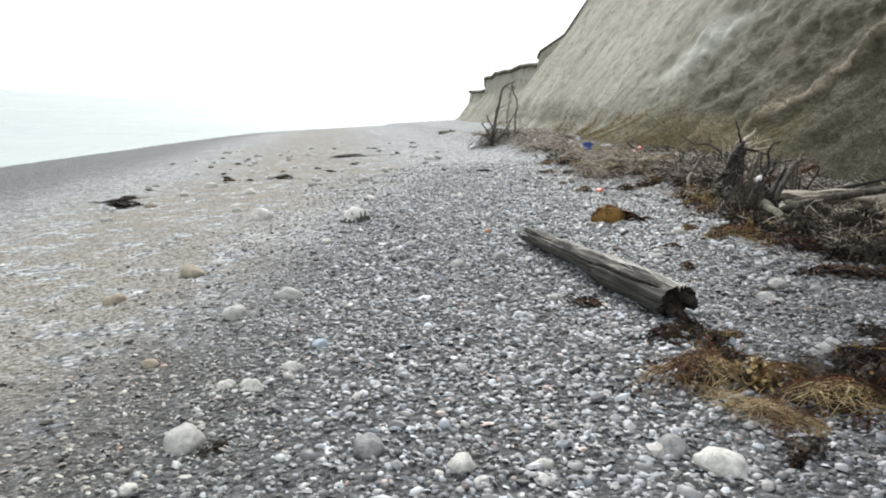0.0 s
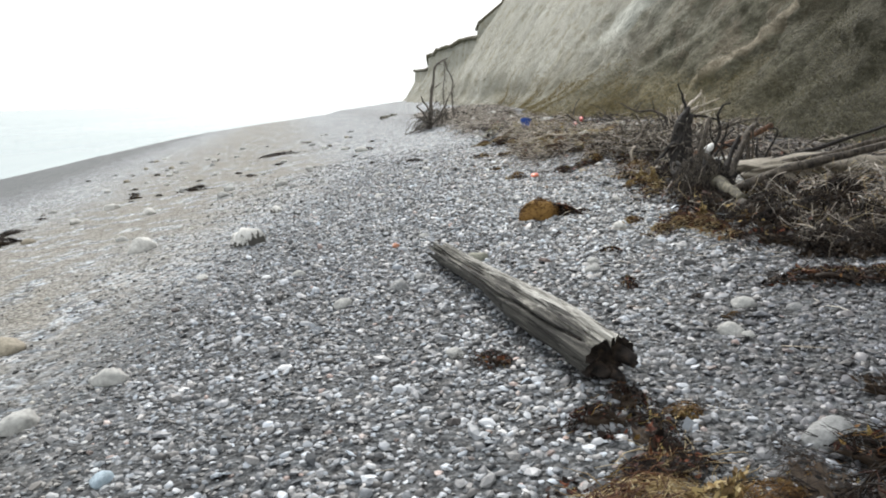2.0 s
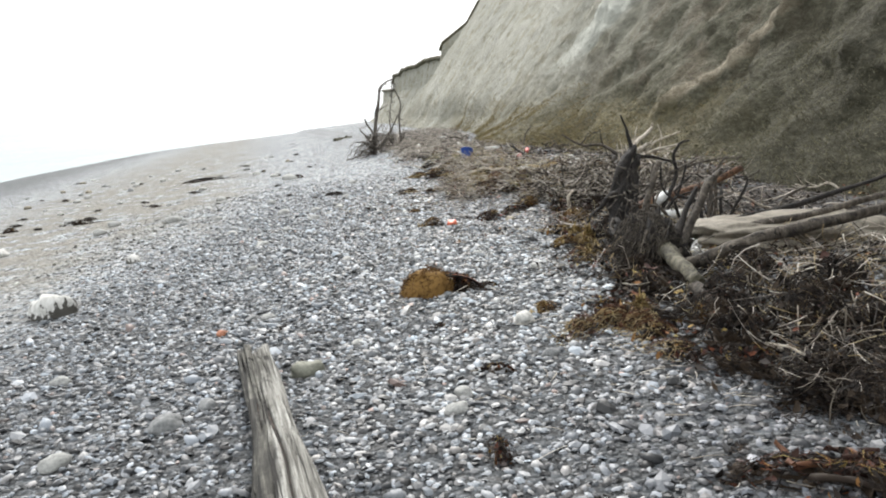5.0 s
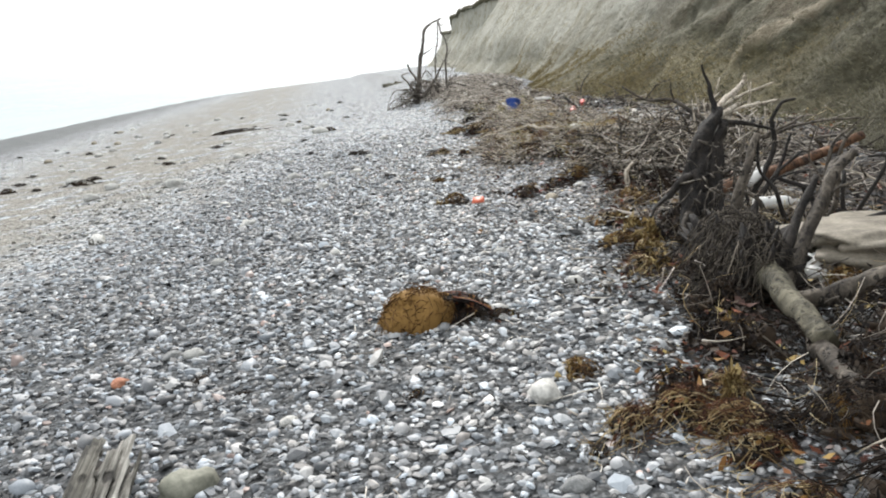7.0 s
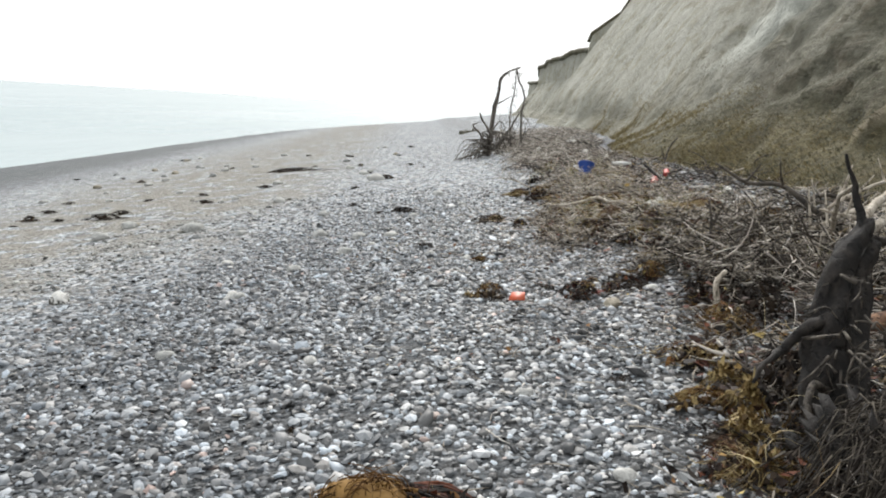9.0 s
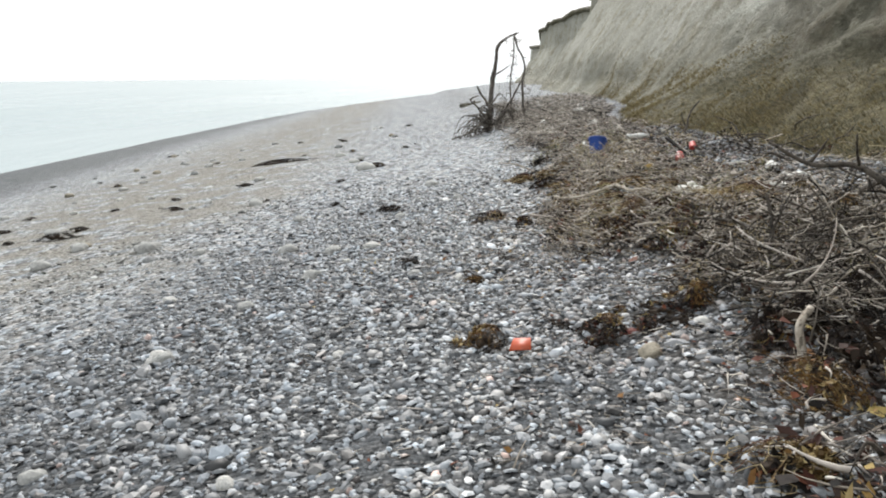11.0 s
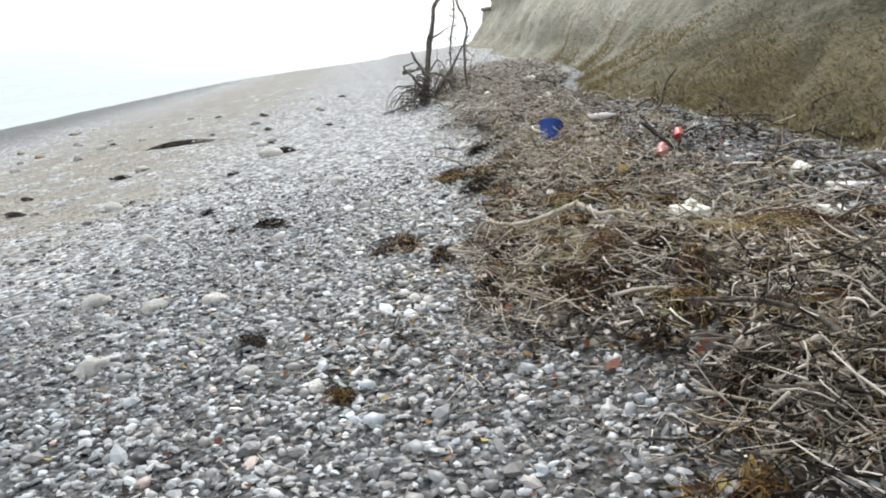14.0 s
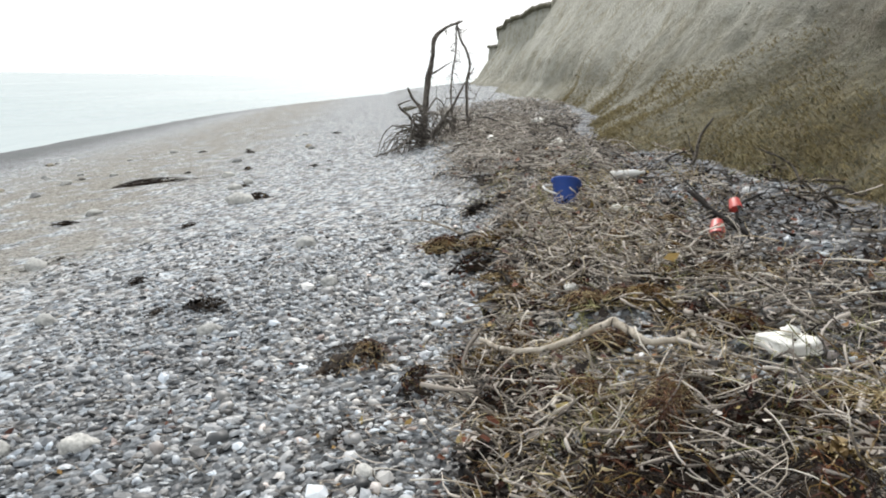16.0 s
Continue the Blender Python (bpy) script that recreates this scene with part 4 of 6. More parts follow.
for row in ("-5.4 9.3 .85 dark", "-5.7 10.7 .5 dark", "-3.0 13.4 .55 dark", "-2.9 13.9 .4 dark", "-1.9 14.95 .34 dark", "-1.28 17 .36 dark", "-4.4 14.8 .34 dark", "-2.33 -1.64 .2 dark", ".66 13.2 .24 dark",
            "1.41 12.2 .42 dark", "1.08 12.22 .18 dark", "2.34 10.75 .5 dark", "1.68 9.29 .26 dark", "2.39 9.08 .15 dark", "2.15 8.53 .2 dark", ".32 3.73 .17 dark", ".56 3.5 .1 dark", "1.31 3.14 .12 red", "1.4 2.12 .2 red",
            "1.13 1.2 .24 red", "0 .28 .26 red", "1.3 .2 .14 ochre", ".8 .96 .1 dark", "1.34 .67 .15 dark", ".2 -.67 .34 red", ".36 -.5 .3 red", ".05 -2.3 .34 dark", ".9 -1.45 .42 red", "1.3 -1.0 .4 dark",
            "1.04 4.93 .1 red", "2.12 7.2 .38 ochre", "2.73 7.05 .34 red", "2.9 7.4 .16 straw", "2.14 7.04 .2 dark", "2.72 10.4 .24 red", "2.5 10.8 .36 straw", "3.06 13.05 .36 straw", "3.25 11.2 .3 ochre", "3.1 9.9 .36 red",
            "3.0 9.5 .42 dark", "3.96 10.77 .26 ochre", "1.35 9.36 .12 red", "1.69 9.22 .22 dark", "2.16 8.48 .2 ochre", "2.1 8.77 .1 red", "2.0 3.1 .24 ochre", "1.7 4.02 .26 dark", "1.85 3.95 .2 red", "3.3 8.9 .5 red",
            "3.5 9.4 .5 straw", "3.7 8.7 .5 red", "2.4 1.5 .5 red", "2.8 2.2 .6 dark", "2.65 3.0 .55 dark", "2.9 3.6 .6 dark", "2.75 4.3 .4 straw", "2.85 4.9 .36 ochre",
            "3.0 5.5 .4 straw", "3.15 5.0 .5 dark", "3.4 6.0 .5 ochre", "2.6 5.3 .16 dark", "3.4 6.6 .4 red", "3.3 7.3 .4 ochre", "3.6 7.8 .5 red", "3.9 8.1 .5 straw", "4.3 9.0 .5 straw",
            "4.0 7.2 .6 dark", "4.6 8.3 .6 ochre", "3.2 12.1 .34 red", "3.4 14.0 .4 dark", "3.7 15.2 .5 dark", "2.4 9.9 .2 dark", "3.5 12.6 .4 ochre", "2.9 4.5 .5 dark"):
    bits = row.split()
    clump(float(bits[0]), float(bits[1]), float(bits[2]), bits[3])
for x, y, size, kind in ((2.0, .52, .44, "red"), (2.16, .42, .44, "red"), (2.32, .34, .44, "red"), (1.86, .66, .26, "dark"), (2.42, .46, .3, "dark"), (2.3, .2, .3, "dark"), (1.95, .82, .16, "dark")):
    clump(x, y, size, kind, None, 0.55, 0.14)
for x, y, size in ((2.55, .85, .5), (2.72, .95, .5), (2.9, .85, .5), (2.6, 1.15, .5), (2.85, 1.2, .5), (2.45, 1.05, .4), (2.75, .7, .4), (3.05, 1.05, .5)):
    clump(x, y, size, "dark", None, 0.75, 0.36)


def strap_mat():
    """Broad flat weed straps lying over one another."""
    x, y = 2.13, 0.44
    root = thing("kelp_straps", x, y, gz(x, y), "flat brown seaweed straps lying on weed", "seaweed", turn=-0.5)
    for k in range(11):
        q = np.random.default_rng(300 + k)
        a, n = q.normal(0, 0.6), 12
        p0 = np.array([q.uniform(-0.26, 0.06), q.uniform(-0.14, 0.14)])
        ln, wide = q.uniform(0.12, 0.26), q.uniform(0.014, 0.026)
        g, v, f = Geo(), [], []
        for i in range(n):
            u = i / (n - 1)
            h = a + 0.5 * math.sin(2.2 * u + k)
            c = p0 + ln * u * np.array([math.cos(h), math.sin(h)])
            w = wide * (0.35 + 0.65 * math.sin(math.pi * (0.12 + 0.8 * u)))
            z = 0.022 + 0.002 * k + 0.016 * math.sin(5 * u + k)
            for e in (-1, -0.35, 0.35, 1):
                v.append((c[0] - e * w * math.sin(h), c[1] + e * w * math.cos(h), z + 0.012 * (1 - e * e) + 0.005 * math.sin(9 * u + 3 * e + k)))
            for e in (1, -1):
                v.append((c[0] - e * w * 0.8 * math.sin(h), c[1] + e * w * 0.8 * math.cos(h), z - 0.005))
            if i:
                b = 6 * i
                f += [(b + m, b + (m + 1) % 6, b - 6 + (m + 1) % 6, b - 6 + m) for m in range(6)]
        f += [(5, 4, 3, 2, 1, 0), tuple(range(6 * n - 6, 6 * n))]
        g.add(v, f)
        part("strap", g, (M_WRACK, M_RUST, M_KELP, M_WRACK)[k % 4], root)


strap_mat()
for x, y, size, kind in ((2.72, 6.95, .3, "red"), (2.95, 7.05, .3, "red"), (2.8, 7.25, .24, "ochre"), (3.1, 7.2, .3, "red"), (2.55, 7.3, .2, "dark"), (3.0, 9.75, .3, "ochre"), (3.15, 10.15, .34, "dark"), (2.95, 10.5, .22, "red")):
    clump(x, y, size, kind, None, 0.7, 0.16)
for x, y, size in ((2.7, 2.2, .5), (2.95, 2.5, .5), (3.15, 2.1, .6), (2.55, 1.75, .5), (3.6, 6.6, .4), (3.95, 6.7, .5), (3.65, 6.2, .4)):
    clump(x, y, size, "dark", None, 0.8, 0.5)
clump(-1.42, 20.9, 1.3, "dark", 0.1, 0.3, 0.1)
clump(0.0, -1.42, 0.56, "straw", 0.3, 0.7, 0.2)
clump(0.42, -1.85, 0.6, "straw", 0.1, 0.55, 0.16)
clump(0.85, -1.75, 0.8, "red", 0.2, 0.6, 0.2)
clump(0.2, -1.2, 0.5, "red", 0.2, 0.6, 0.12)
clump(0.24, -1.5, 0.4, "gold", 0.6, 0.7, 0.2)
clump(0.62, -1.72, 0.5, "dark", 0.2, 0.6, 0.3)
clump(0.35, -1.55, 0.5, "ochre", 0.4, 0.6, 0.16)
clump(0.5, -0.75, 0.24, "ochre", 0.4, 0.7, 0.16)
clump(0.3, -0.95, 0.4, "red", 1.4, 0.7, 0.2)
clump(0.15, -1.15, 0.3, "dark", 0.4, 0.7, 0.3)
clump(0.75, -1.95, 0.5, "red", 0.9, 0.6, 0.2)
clump(1.1, -1.6, 0.6, "red", 2.0, 0.6, 0.2)
clump(0.6, -1.5, 0.5, "dark", 1.2, 0.6, 0.16)
clump(0.15, -2.0, 0.5, "straw", 2.2, 0.6, 0.12)
for x, y, size, kind in ((3.15, 10.0, .3, "red"), (3.0, 10.35, .3, "ochre"), (3.35, 9.7, .3, "straw"), (3.55, 10.7, .3, "straw"), (3.3, 11.5, .3, "straw"), (3.75, 9.25, .34, "red"), (3.8, 10.5, .3, "ochre"), (4.0, 11.6, .3, "straw"), (3.25, 9.2, .35, "red"), (3.3, 12.6, .34, "straw"), (3.7, 11.2, .3, "red")):
    clump(x, y, size, kind, None, 0.8, 0.22)
for k in range(26):
    y = RNG.uniform(9.5, 30)
    clump(RNG.uniform(-6.5, 2.4) - 0.06 * (y - 12), y, RNG.uniform(0.12, 0.34), "dark" if k % 6 else "red")
lit = np.random.default_rng(63)
for k in range(18):
    y = lit.uniform(8.2, 13)
    clump(3.25 + lit.gamma(1.8, 0.4), y, lit.uniform(0.16, 0.34), ("red", "straw", "ochre", "red", "dark")[k % 5], None, 0.8, 0.2)
for k in range(44):
    y = RNG.uniform(8.5, 30)
    stone(RNG.uniform(-6.0, 2.3) - 0.05 * (y - 12), y, RNG.uniform(0.12, 0.26), "wlllgt"[k % 6])
for x, y, size in ((2.24, 2.62, 0.24), (2.32, 2.42, 0.3), (2.27, 1.91, 0.3), (2.44, 2.66, 0.3)):
    clump(x, y, size, "straw", None, 0.8, 0.2)
for x, y, size in ((2.95, 4.15, 0.24), (3.08, 5.05, 0.22), (2.62, 2.3, 0.24), (3.4, 3.4, 0.3)):
    clump(x, y, size, "ochre", None, 0.8, 0.34)
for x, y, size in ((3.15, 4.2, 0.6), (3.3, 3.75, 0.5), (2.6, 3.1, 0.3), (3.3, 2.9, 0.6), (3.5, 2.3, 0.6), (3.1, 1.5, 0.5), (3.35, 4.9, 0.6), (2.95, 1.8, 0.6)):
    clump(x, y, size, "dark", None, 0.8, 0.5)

for x, y, size, high in ((3.0, 5.05, 0.26, 0.3), (3.05, 5.4, 0.24, 0.3), (2.84, 4.44, 0.3, 0.34), (2.8, 4.2, 0.28, 0.3), (2.95, 4.75, 0.26, 0.4), (3.1, 4.1, 0.24, 0.4), (3.3, 4.72, 0.2, 0.3), (3.0, 4.41, 0.2, 0.4), (2.9, 4.62, 0.2, 0.3), (2.42, 2.6, 0.2, 0.4),
                         (3.81, 10.31, 0.2, 0.2), (3.05, 10.45, 0.26, 0.2), (2.92, 9.4, 0.2, 0.2)):
    clump(x, y, size, "gold", None, 0.85, high)
for x, y, size in ((2.0, 2.52, 0.3), (2.2, 2.56, 0.34), (2.34, 2.4, 0.32), (2.3, 2.2, 0.3), (3.04, 12.83, 0.34), (4.41, 11.9, 0.22), (3.18, 10.5, 0.32), (3.22, 9.04, 0.4), (3.95, 9.95, 0.3)):
    clump(x, y, size, "straw", None, 0.55, 0.26)
for x, y, size, kind in ((2.3, 2.74, 0.3, "red"), (2.43, 2.44, 0.34, "dark"), (1.84, 2.42, 0.14, "dark"), (3.02, 9.55, 0.34, "dark"), (2.89, 9.32, 0.3, "red"), (2.71, 10.22, 0.22, "red"), (3.46, 9.01, 0.3, "red"), (4.07, 10.78, 0.24, "red"), (3.13, 7.04, 0.24, "dark"), (3.27, 7.23, 0.26, "red")):
    clump(x, y, size, kind, None, 0.75, 0.24)

for x, y, size, kind in ((3.15, 9.3, .34, "dark"), (3.4, 9.15, .34, "red"), (3.65, 9.45, .3, "red"), (3.95, 9.2, .3, "straw"), (3.5, 10.15, .3, "straw"), (3.75, 10.6, .3, "straw"),
                         (3.35, 10.95, .26, "red"), (3.55, 11.7, .26, "red"), (3.45, 12.3, .3, "red"), (4.3, 8.8, .3, "straw"), (3.75, 8.85, .34, "gold"),
                         (3.95, 8.3, .4, "dark"), (4.25, 8.4, .45, "dark"), (4.5, 8.45, .4, "dark"), (4.1, 8.0, .4, "red"), (4.0, 8.55, .34, "red"), (4.45, 8.1, .4, "dark")):
    clump(x, y, size, kind, None, 0.8, 0.2)


def moss_mound():
    x, y = 1.42, 4.05
    root = thing("fibre_mound", x, y, gz(x, y) - 0.01, "rounded ochre brown mound of matted seaweed fibres", "seaweed", turn=0.15)
    root.scale = (1.12, 1.15, 1.45)
    part("mat", blob(0.185, 0.14, 0.135, 5.0, 0.16, 4, 0.2, 1.6), M_MOSS, root)
    g = Geo()
    fur = np.random.default_rng(5)
    for k in range(900):
        d = fur.normal(0, 1, 3)
        d = d / np.linalg.norm(d) * (1, 1, 0.98)
        if d[2] < 0.02:
            continue
        o = d * (0.183, 0.138, 0.135)
        side = np.cross(d, fur.normal(0, 1, 3)) * 0.034
        tube(g, [o * 0.97, o * 1.07 + side * 0.6, o * 1.06 + side * 1.4 + (0, 0, -0.012)], 0.0024, 0.001, 3, 4, 0.1, 1.0)
    part("fibre_coat", g, M_MOSS, root)
    g = Geo()
    for k in range(26):
        h = RNG.uniform(-0.5, 0.5)
        p0 = np.array([0.13 + RNG.uniform(-0.04, 0.05), RNG.uniform(-0.05, 0.06), 0.1])
        tube(g, [p0, p0 + (0.12 * math.cos(h), 0.12 * math.sin(h), -0.02), p0 + (0.26 * math.cos(h), 0.2 * math.sin(h), -0.085)], 0.006, 0.003, 4, 6, 0.3, k * 1.0)
    lf = Geo()
    leafy(lf, 0.15, 0.08, 0.07, 90, 0.022, fur)
    g.add([(x + 0.24, y, z) for x, y, z in lf.v], lf.f)
    part("trailing_weed", g, M_WRACK, root, "dark trailing seaweed")


moss_mound()
for x, y, size, kind, high in ((1.7, 4.07, .3, "red", .26), (1.63, 3.98, .22, "dark", .3), (2.85, 3.45, .46, "dark", .5), (2.96, 3.85, .5, "dark", .5), (2.74, 2.95, .46, "dark", .5), (3.08, 4.35, .5, "dark", .5), (2.7, 3.15, .26, "ochre", .3)):
    clump(x, y, size, kind, None, 0.7, high)

# ---- uprooted stump ----


def limb_thing(name, limbs, label, category, thick=1.0):
    """A thing of limbs: rows of part name, material, first and last radius, and its line in metres."""
    x, y = limbs[0][4][0][:2]
    base = np.array([x, y, gz(x, y)])
    root = thing(name, *base, label, category)
    for k, (pname, m, r0, r1, line) in enumerate(limbs):
        g = Geo()
        tube(g, [np.array(p) - base for p in line], r0 * thick, r1 * thick, 10 if r0 < 0.06 else 18, 8 * len(line), 0.1 if m is M_PALE else 0.18 if r0 < 0.06 else 0.45, k * 3.0 + x, 0.012 if m is M_PALE or r0 < 0.04 else 0.025)
        if pname in ("twig", "stub"):
            part(pname, g, m, stem)
        else:
            stem = part(pname, g, m, root)
    return root


STUMP = limb_thing("uprooted_stump", [
    ("trunk", M_BARK, 0.0599, 0.055, [(3.16, 4.3, 0.44), (3.08, 3.85, 0.52), (3.01, 3.45, 0.54), (2.93, 3.05, 0.49), (2.86, 2.72, 0.43)]),
    ("trunk_tail", M_LIMB, 0.046, 0.022, [(2.87, 2.8, 0.42), (2.8, 2.5, 0.4), (2.77, 2.28, 0.4), (2.8, 2.0, 0.36)]),
    ("stump", M_ROOT, 0.075, 0.036, [(3.2, 4.5, 0.42), (3.18, 4.6, 0.7), (3.21, 4.68, 0.86), (3.3, 4.76, 1.05), (3.42, 4.86, 1.2)]),
    ("root", M_ROOT, 0.03, 0.007, [(3.2, 4.62, 0.84), (3.1, 4.6, 0.8), (3.03, 4.63, 0.7), (2.95, 4.56, 0.68), (2.86, 4.5, 0.6)]),
    ("root", M_LIMB, 0.018, 0.006, [(3.16, 4.5, 0.58), (3.05, 4.4, 0.63), (2.98, 4.28, 0.56), (3.02, 4.2, 0.48), (3.0, 4.12, 0.5)]),
    ("stump", M_ROOT, 0.07, 0.03, [(3.3, 4.5, 0.5), (3.34, 4.7, 0.85), (3.45, 4.85, 1.12)]),
    ("root", M_ROOT, 0.02, 0.006, [(3.41, 4.85, 1.17), (3.38, 4.9, 1.33), (3.32, 4.9, 1.48)]),
    ("root", M_PALE, 0.026, 0.012, [(3.4, 4.85, 1.15), (3.62, 5.05, 1.2), (3.72, 5.15, 1.22)]),
    ("root", M_PALE, 0.022, 0.012, [(3.4, 4.87, 1.18), (3.6, 5.1, 1.26), (3.78, 5.25, 1.35), (3.8, 5.26, 1.4)]),
    ("root", M_ROOT, 0.02, 0.008, [(3.44, 4.9, 1.12), (3.7, 5.0, 1.1), (3.95, 5.1, 1.05)]),
    ("root", M_LIMB, 0.034, 0.018, [(3.1, 3.95, 0.48), (3.13, 4.0, 0.76), (3.2, 4.03, 0.98), (3.26, 4.07, 1.12)]),
    ("root", M_ROOT, 0.03, 0.016, [(3.05, 3.42, 0.48), (3.15, 3.5, 0.68), (3.26, 3.58, 0.84), (3.36, 3.66, 0.95)]),
    ("root", M_LIMB, 0.036, 0.022, [(3.06, 3.35, 0.48), (3.22, 3.46, 0.72), (3.4, 3.6, 0.95), (3.54, 3.66, 1.06)]),
    ("root", M_LIMB, 0.022, 0.01, [(3.38, 3.6, 0.92), (3.5, 3.75, 1.0), (3.75, 3.95, 1.03)]),
    ("limb", M_REDWOOD, 0.052, 0.034, [(3.4, 4.98, 0.6), (3.72, 5.28, 0.63), (4.3, 5.55, 0.72), (4.75, 5.7, 0.82), (5.0, 5.65, 0.95)]),
    ("limb", M_LIMB, 0.042, 0.04, [(2.98, 3.2, 0.46), (3.08, 3.07, 0.52), (3.27, 3.03, 0.6), (3.5, 3.0, 0.67), (4.0, 2.95, 0.78), (4.8, 3.0, 0.9)]),
    ("limb", M_ROOT, 0.03, 0.016, [(3.2, 4.3, 0.5), (3.66, 4.0, 0.6), (4.0, 3.95, 0.68), (4.35, 3.9, 0.76), (4.9, 3.9, 0.9), (5.3, 4.0, 0.98)]),
    ("limb", M_LIMB, 0.035, 0.018, [(3.2, 3.6, 0.4), (3.72, 3.5, 0.66), (4.27, 3.5, 0.75), (5.04, 3.6, 0.88), (5.9, 3.8, 0.95)]),
    ("root", M_ROOT, 0.02, 0.01, [(3.9, 5.2, 0.6), (4.08, 5.3, 0.89), (4.05, 5.3, 1.08), (4.11, 5.3, 1.21), (4.21, 5.3, 1.24)]),
    ("root", M_LIMB, 0.02, 0.009, [(4.2, 4.1, 0.5), (4.28, 4.1, 0.56), (4.48, 4.2, 0.78), (4.79, 4.3, 0.88)]),
    ("root", M_LIMB, 0.016, 0.007, [(3.3, 4.4, 0.5), (3.1, 4.2, 0.56), (2.95, 4.0, 0.5), (2.8, 3.7, 0.34)]),
    ("root", M_PALE, 0.01, 0.006, [(3.35, 4.15, 0.52), (3.15, 4.05, 0.6), (2.98, 3.95, 0.66)]),
], "dark uprooted stump with upturned roots lying in driftwood", "driftwood")

rr = np.random.default_rng(19)
for k in range(13):
    o = np.array([rr.uniform(3.5, 4.3), rr.uniform(4.1, 5.2), 0.0])
    o[2] = gz(o[0], o[1]) + 0.05
    lean = np.array([rr.normal(0.12, 0.16), rr.normal(0.05, 0.15), rr.uniform(0.28, 0.62)])
    g, r = Geo(), rr.uniform(0.009, 0.02)
    tube(g, [o - STUMP.location, o + lean * 0.45 + rr.normal(0, 0.03, 3) - STUMP.location, o + lean * 0.8 + rr.normal(0, 0.05, 3) - STUMP.location, o + lean + rr.normal(0, 0.07, 3) - STUMP.location], r, r * 0.4, 7, 14, 0.2, k * 1.0, 0.02)
    part("root", g, (M_ROOT, M_LIMB, M_ROOT, M_LIMB)[k % 4], STUMP)
rootlets = Geo()
rl = np.random.default_rng(77)
for k in range(75):
    o = np.array([3.16 + rl.normal(0, 0.08), 4.3 + rl.normal(0, 0.24), 0.45 + rl.random() ** 1.5 * 0.6])
    a, reach = rl.uniform(0, 6.28), rl.uniform(0.05, 0.14)
    d = np.array([math.cos(a), math.sin(a), rl.normal(-0.1, 0.4)]) * reach
    tube(rootlets, [o, o + d * 0.5 + rl.normal(0, 0.03, 3), o + d + (0, 0, -0.05)], rl.uniform(0.004, 0.009), 0.002, 4, 7, 0.2, k * 1.0)
fuzz = Geo()
tangle(fuzz, 0.26, 0.42, 0.36, 900, 0.003, 0.24, rl, 1.6)
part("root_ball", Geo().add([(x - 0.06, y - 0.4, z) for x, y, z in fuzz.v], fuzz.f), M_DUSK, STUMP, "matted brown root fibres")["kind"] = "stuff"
# near-black lumps standing in for wet weed and shadow among the roots
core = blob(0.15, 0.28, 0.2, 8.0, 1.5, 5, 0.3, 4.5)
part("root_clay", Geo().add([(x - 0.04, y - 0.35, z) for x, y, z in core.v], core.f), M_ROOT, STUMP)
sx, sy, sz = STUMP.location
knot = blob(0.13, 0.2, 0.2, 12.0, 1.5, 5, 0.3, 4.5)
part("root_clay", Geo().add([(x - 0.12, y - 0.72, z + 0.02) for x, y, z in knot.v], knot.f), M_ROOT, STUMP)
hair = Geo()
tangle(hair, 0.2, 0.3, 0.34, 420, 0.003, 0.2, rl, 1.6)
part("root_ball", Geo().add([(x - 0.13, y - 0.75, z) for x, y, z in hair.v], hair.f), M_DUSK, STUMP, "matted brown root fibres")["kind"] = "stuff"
tagged(part("rootlet_mass", Geo().add([(x - sx, y - sy, z - sz) for x, y, z in rootlets.v], rootlets.f), M_LIMB, STUMP), kind="stuff")

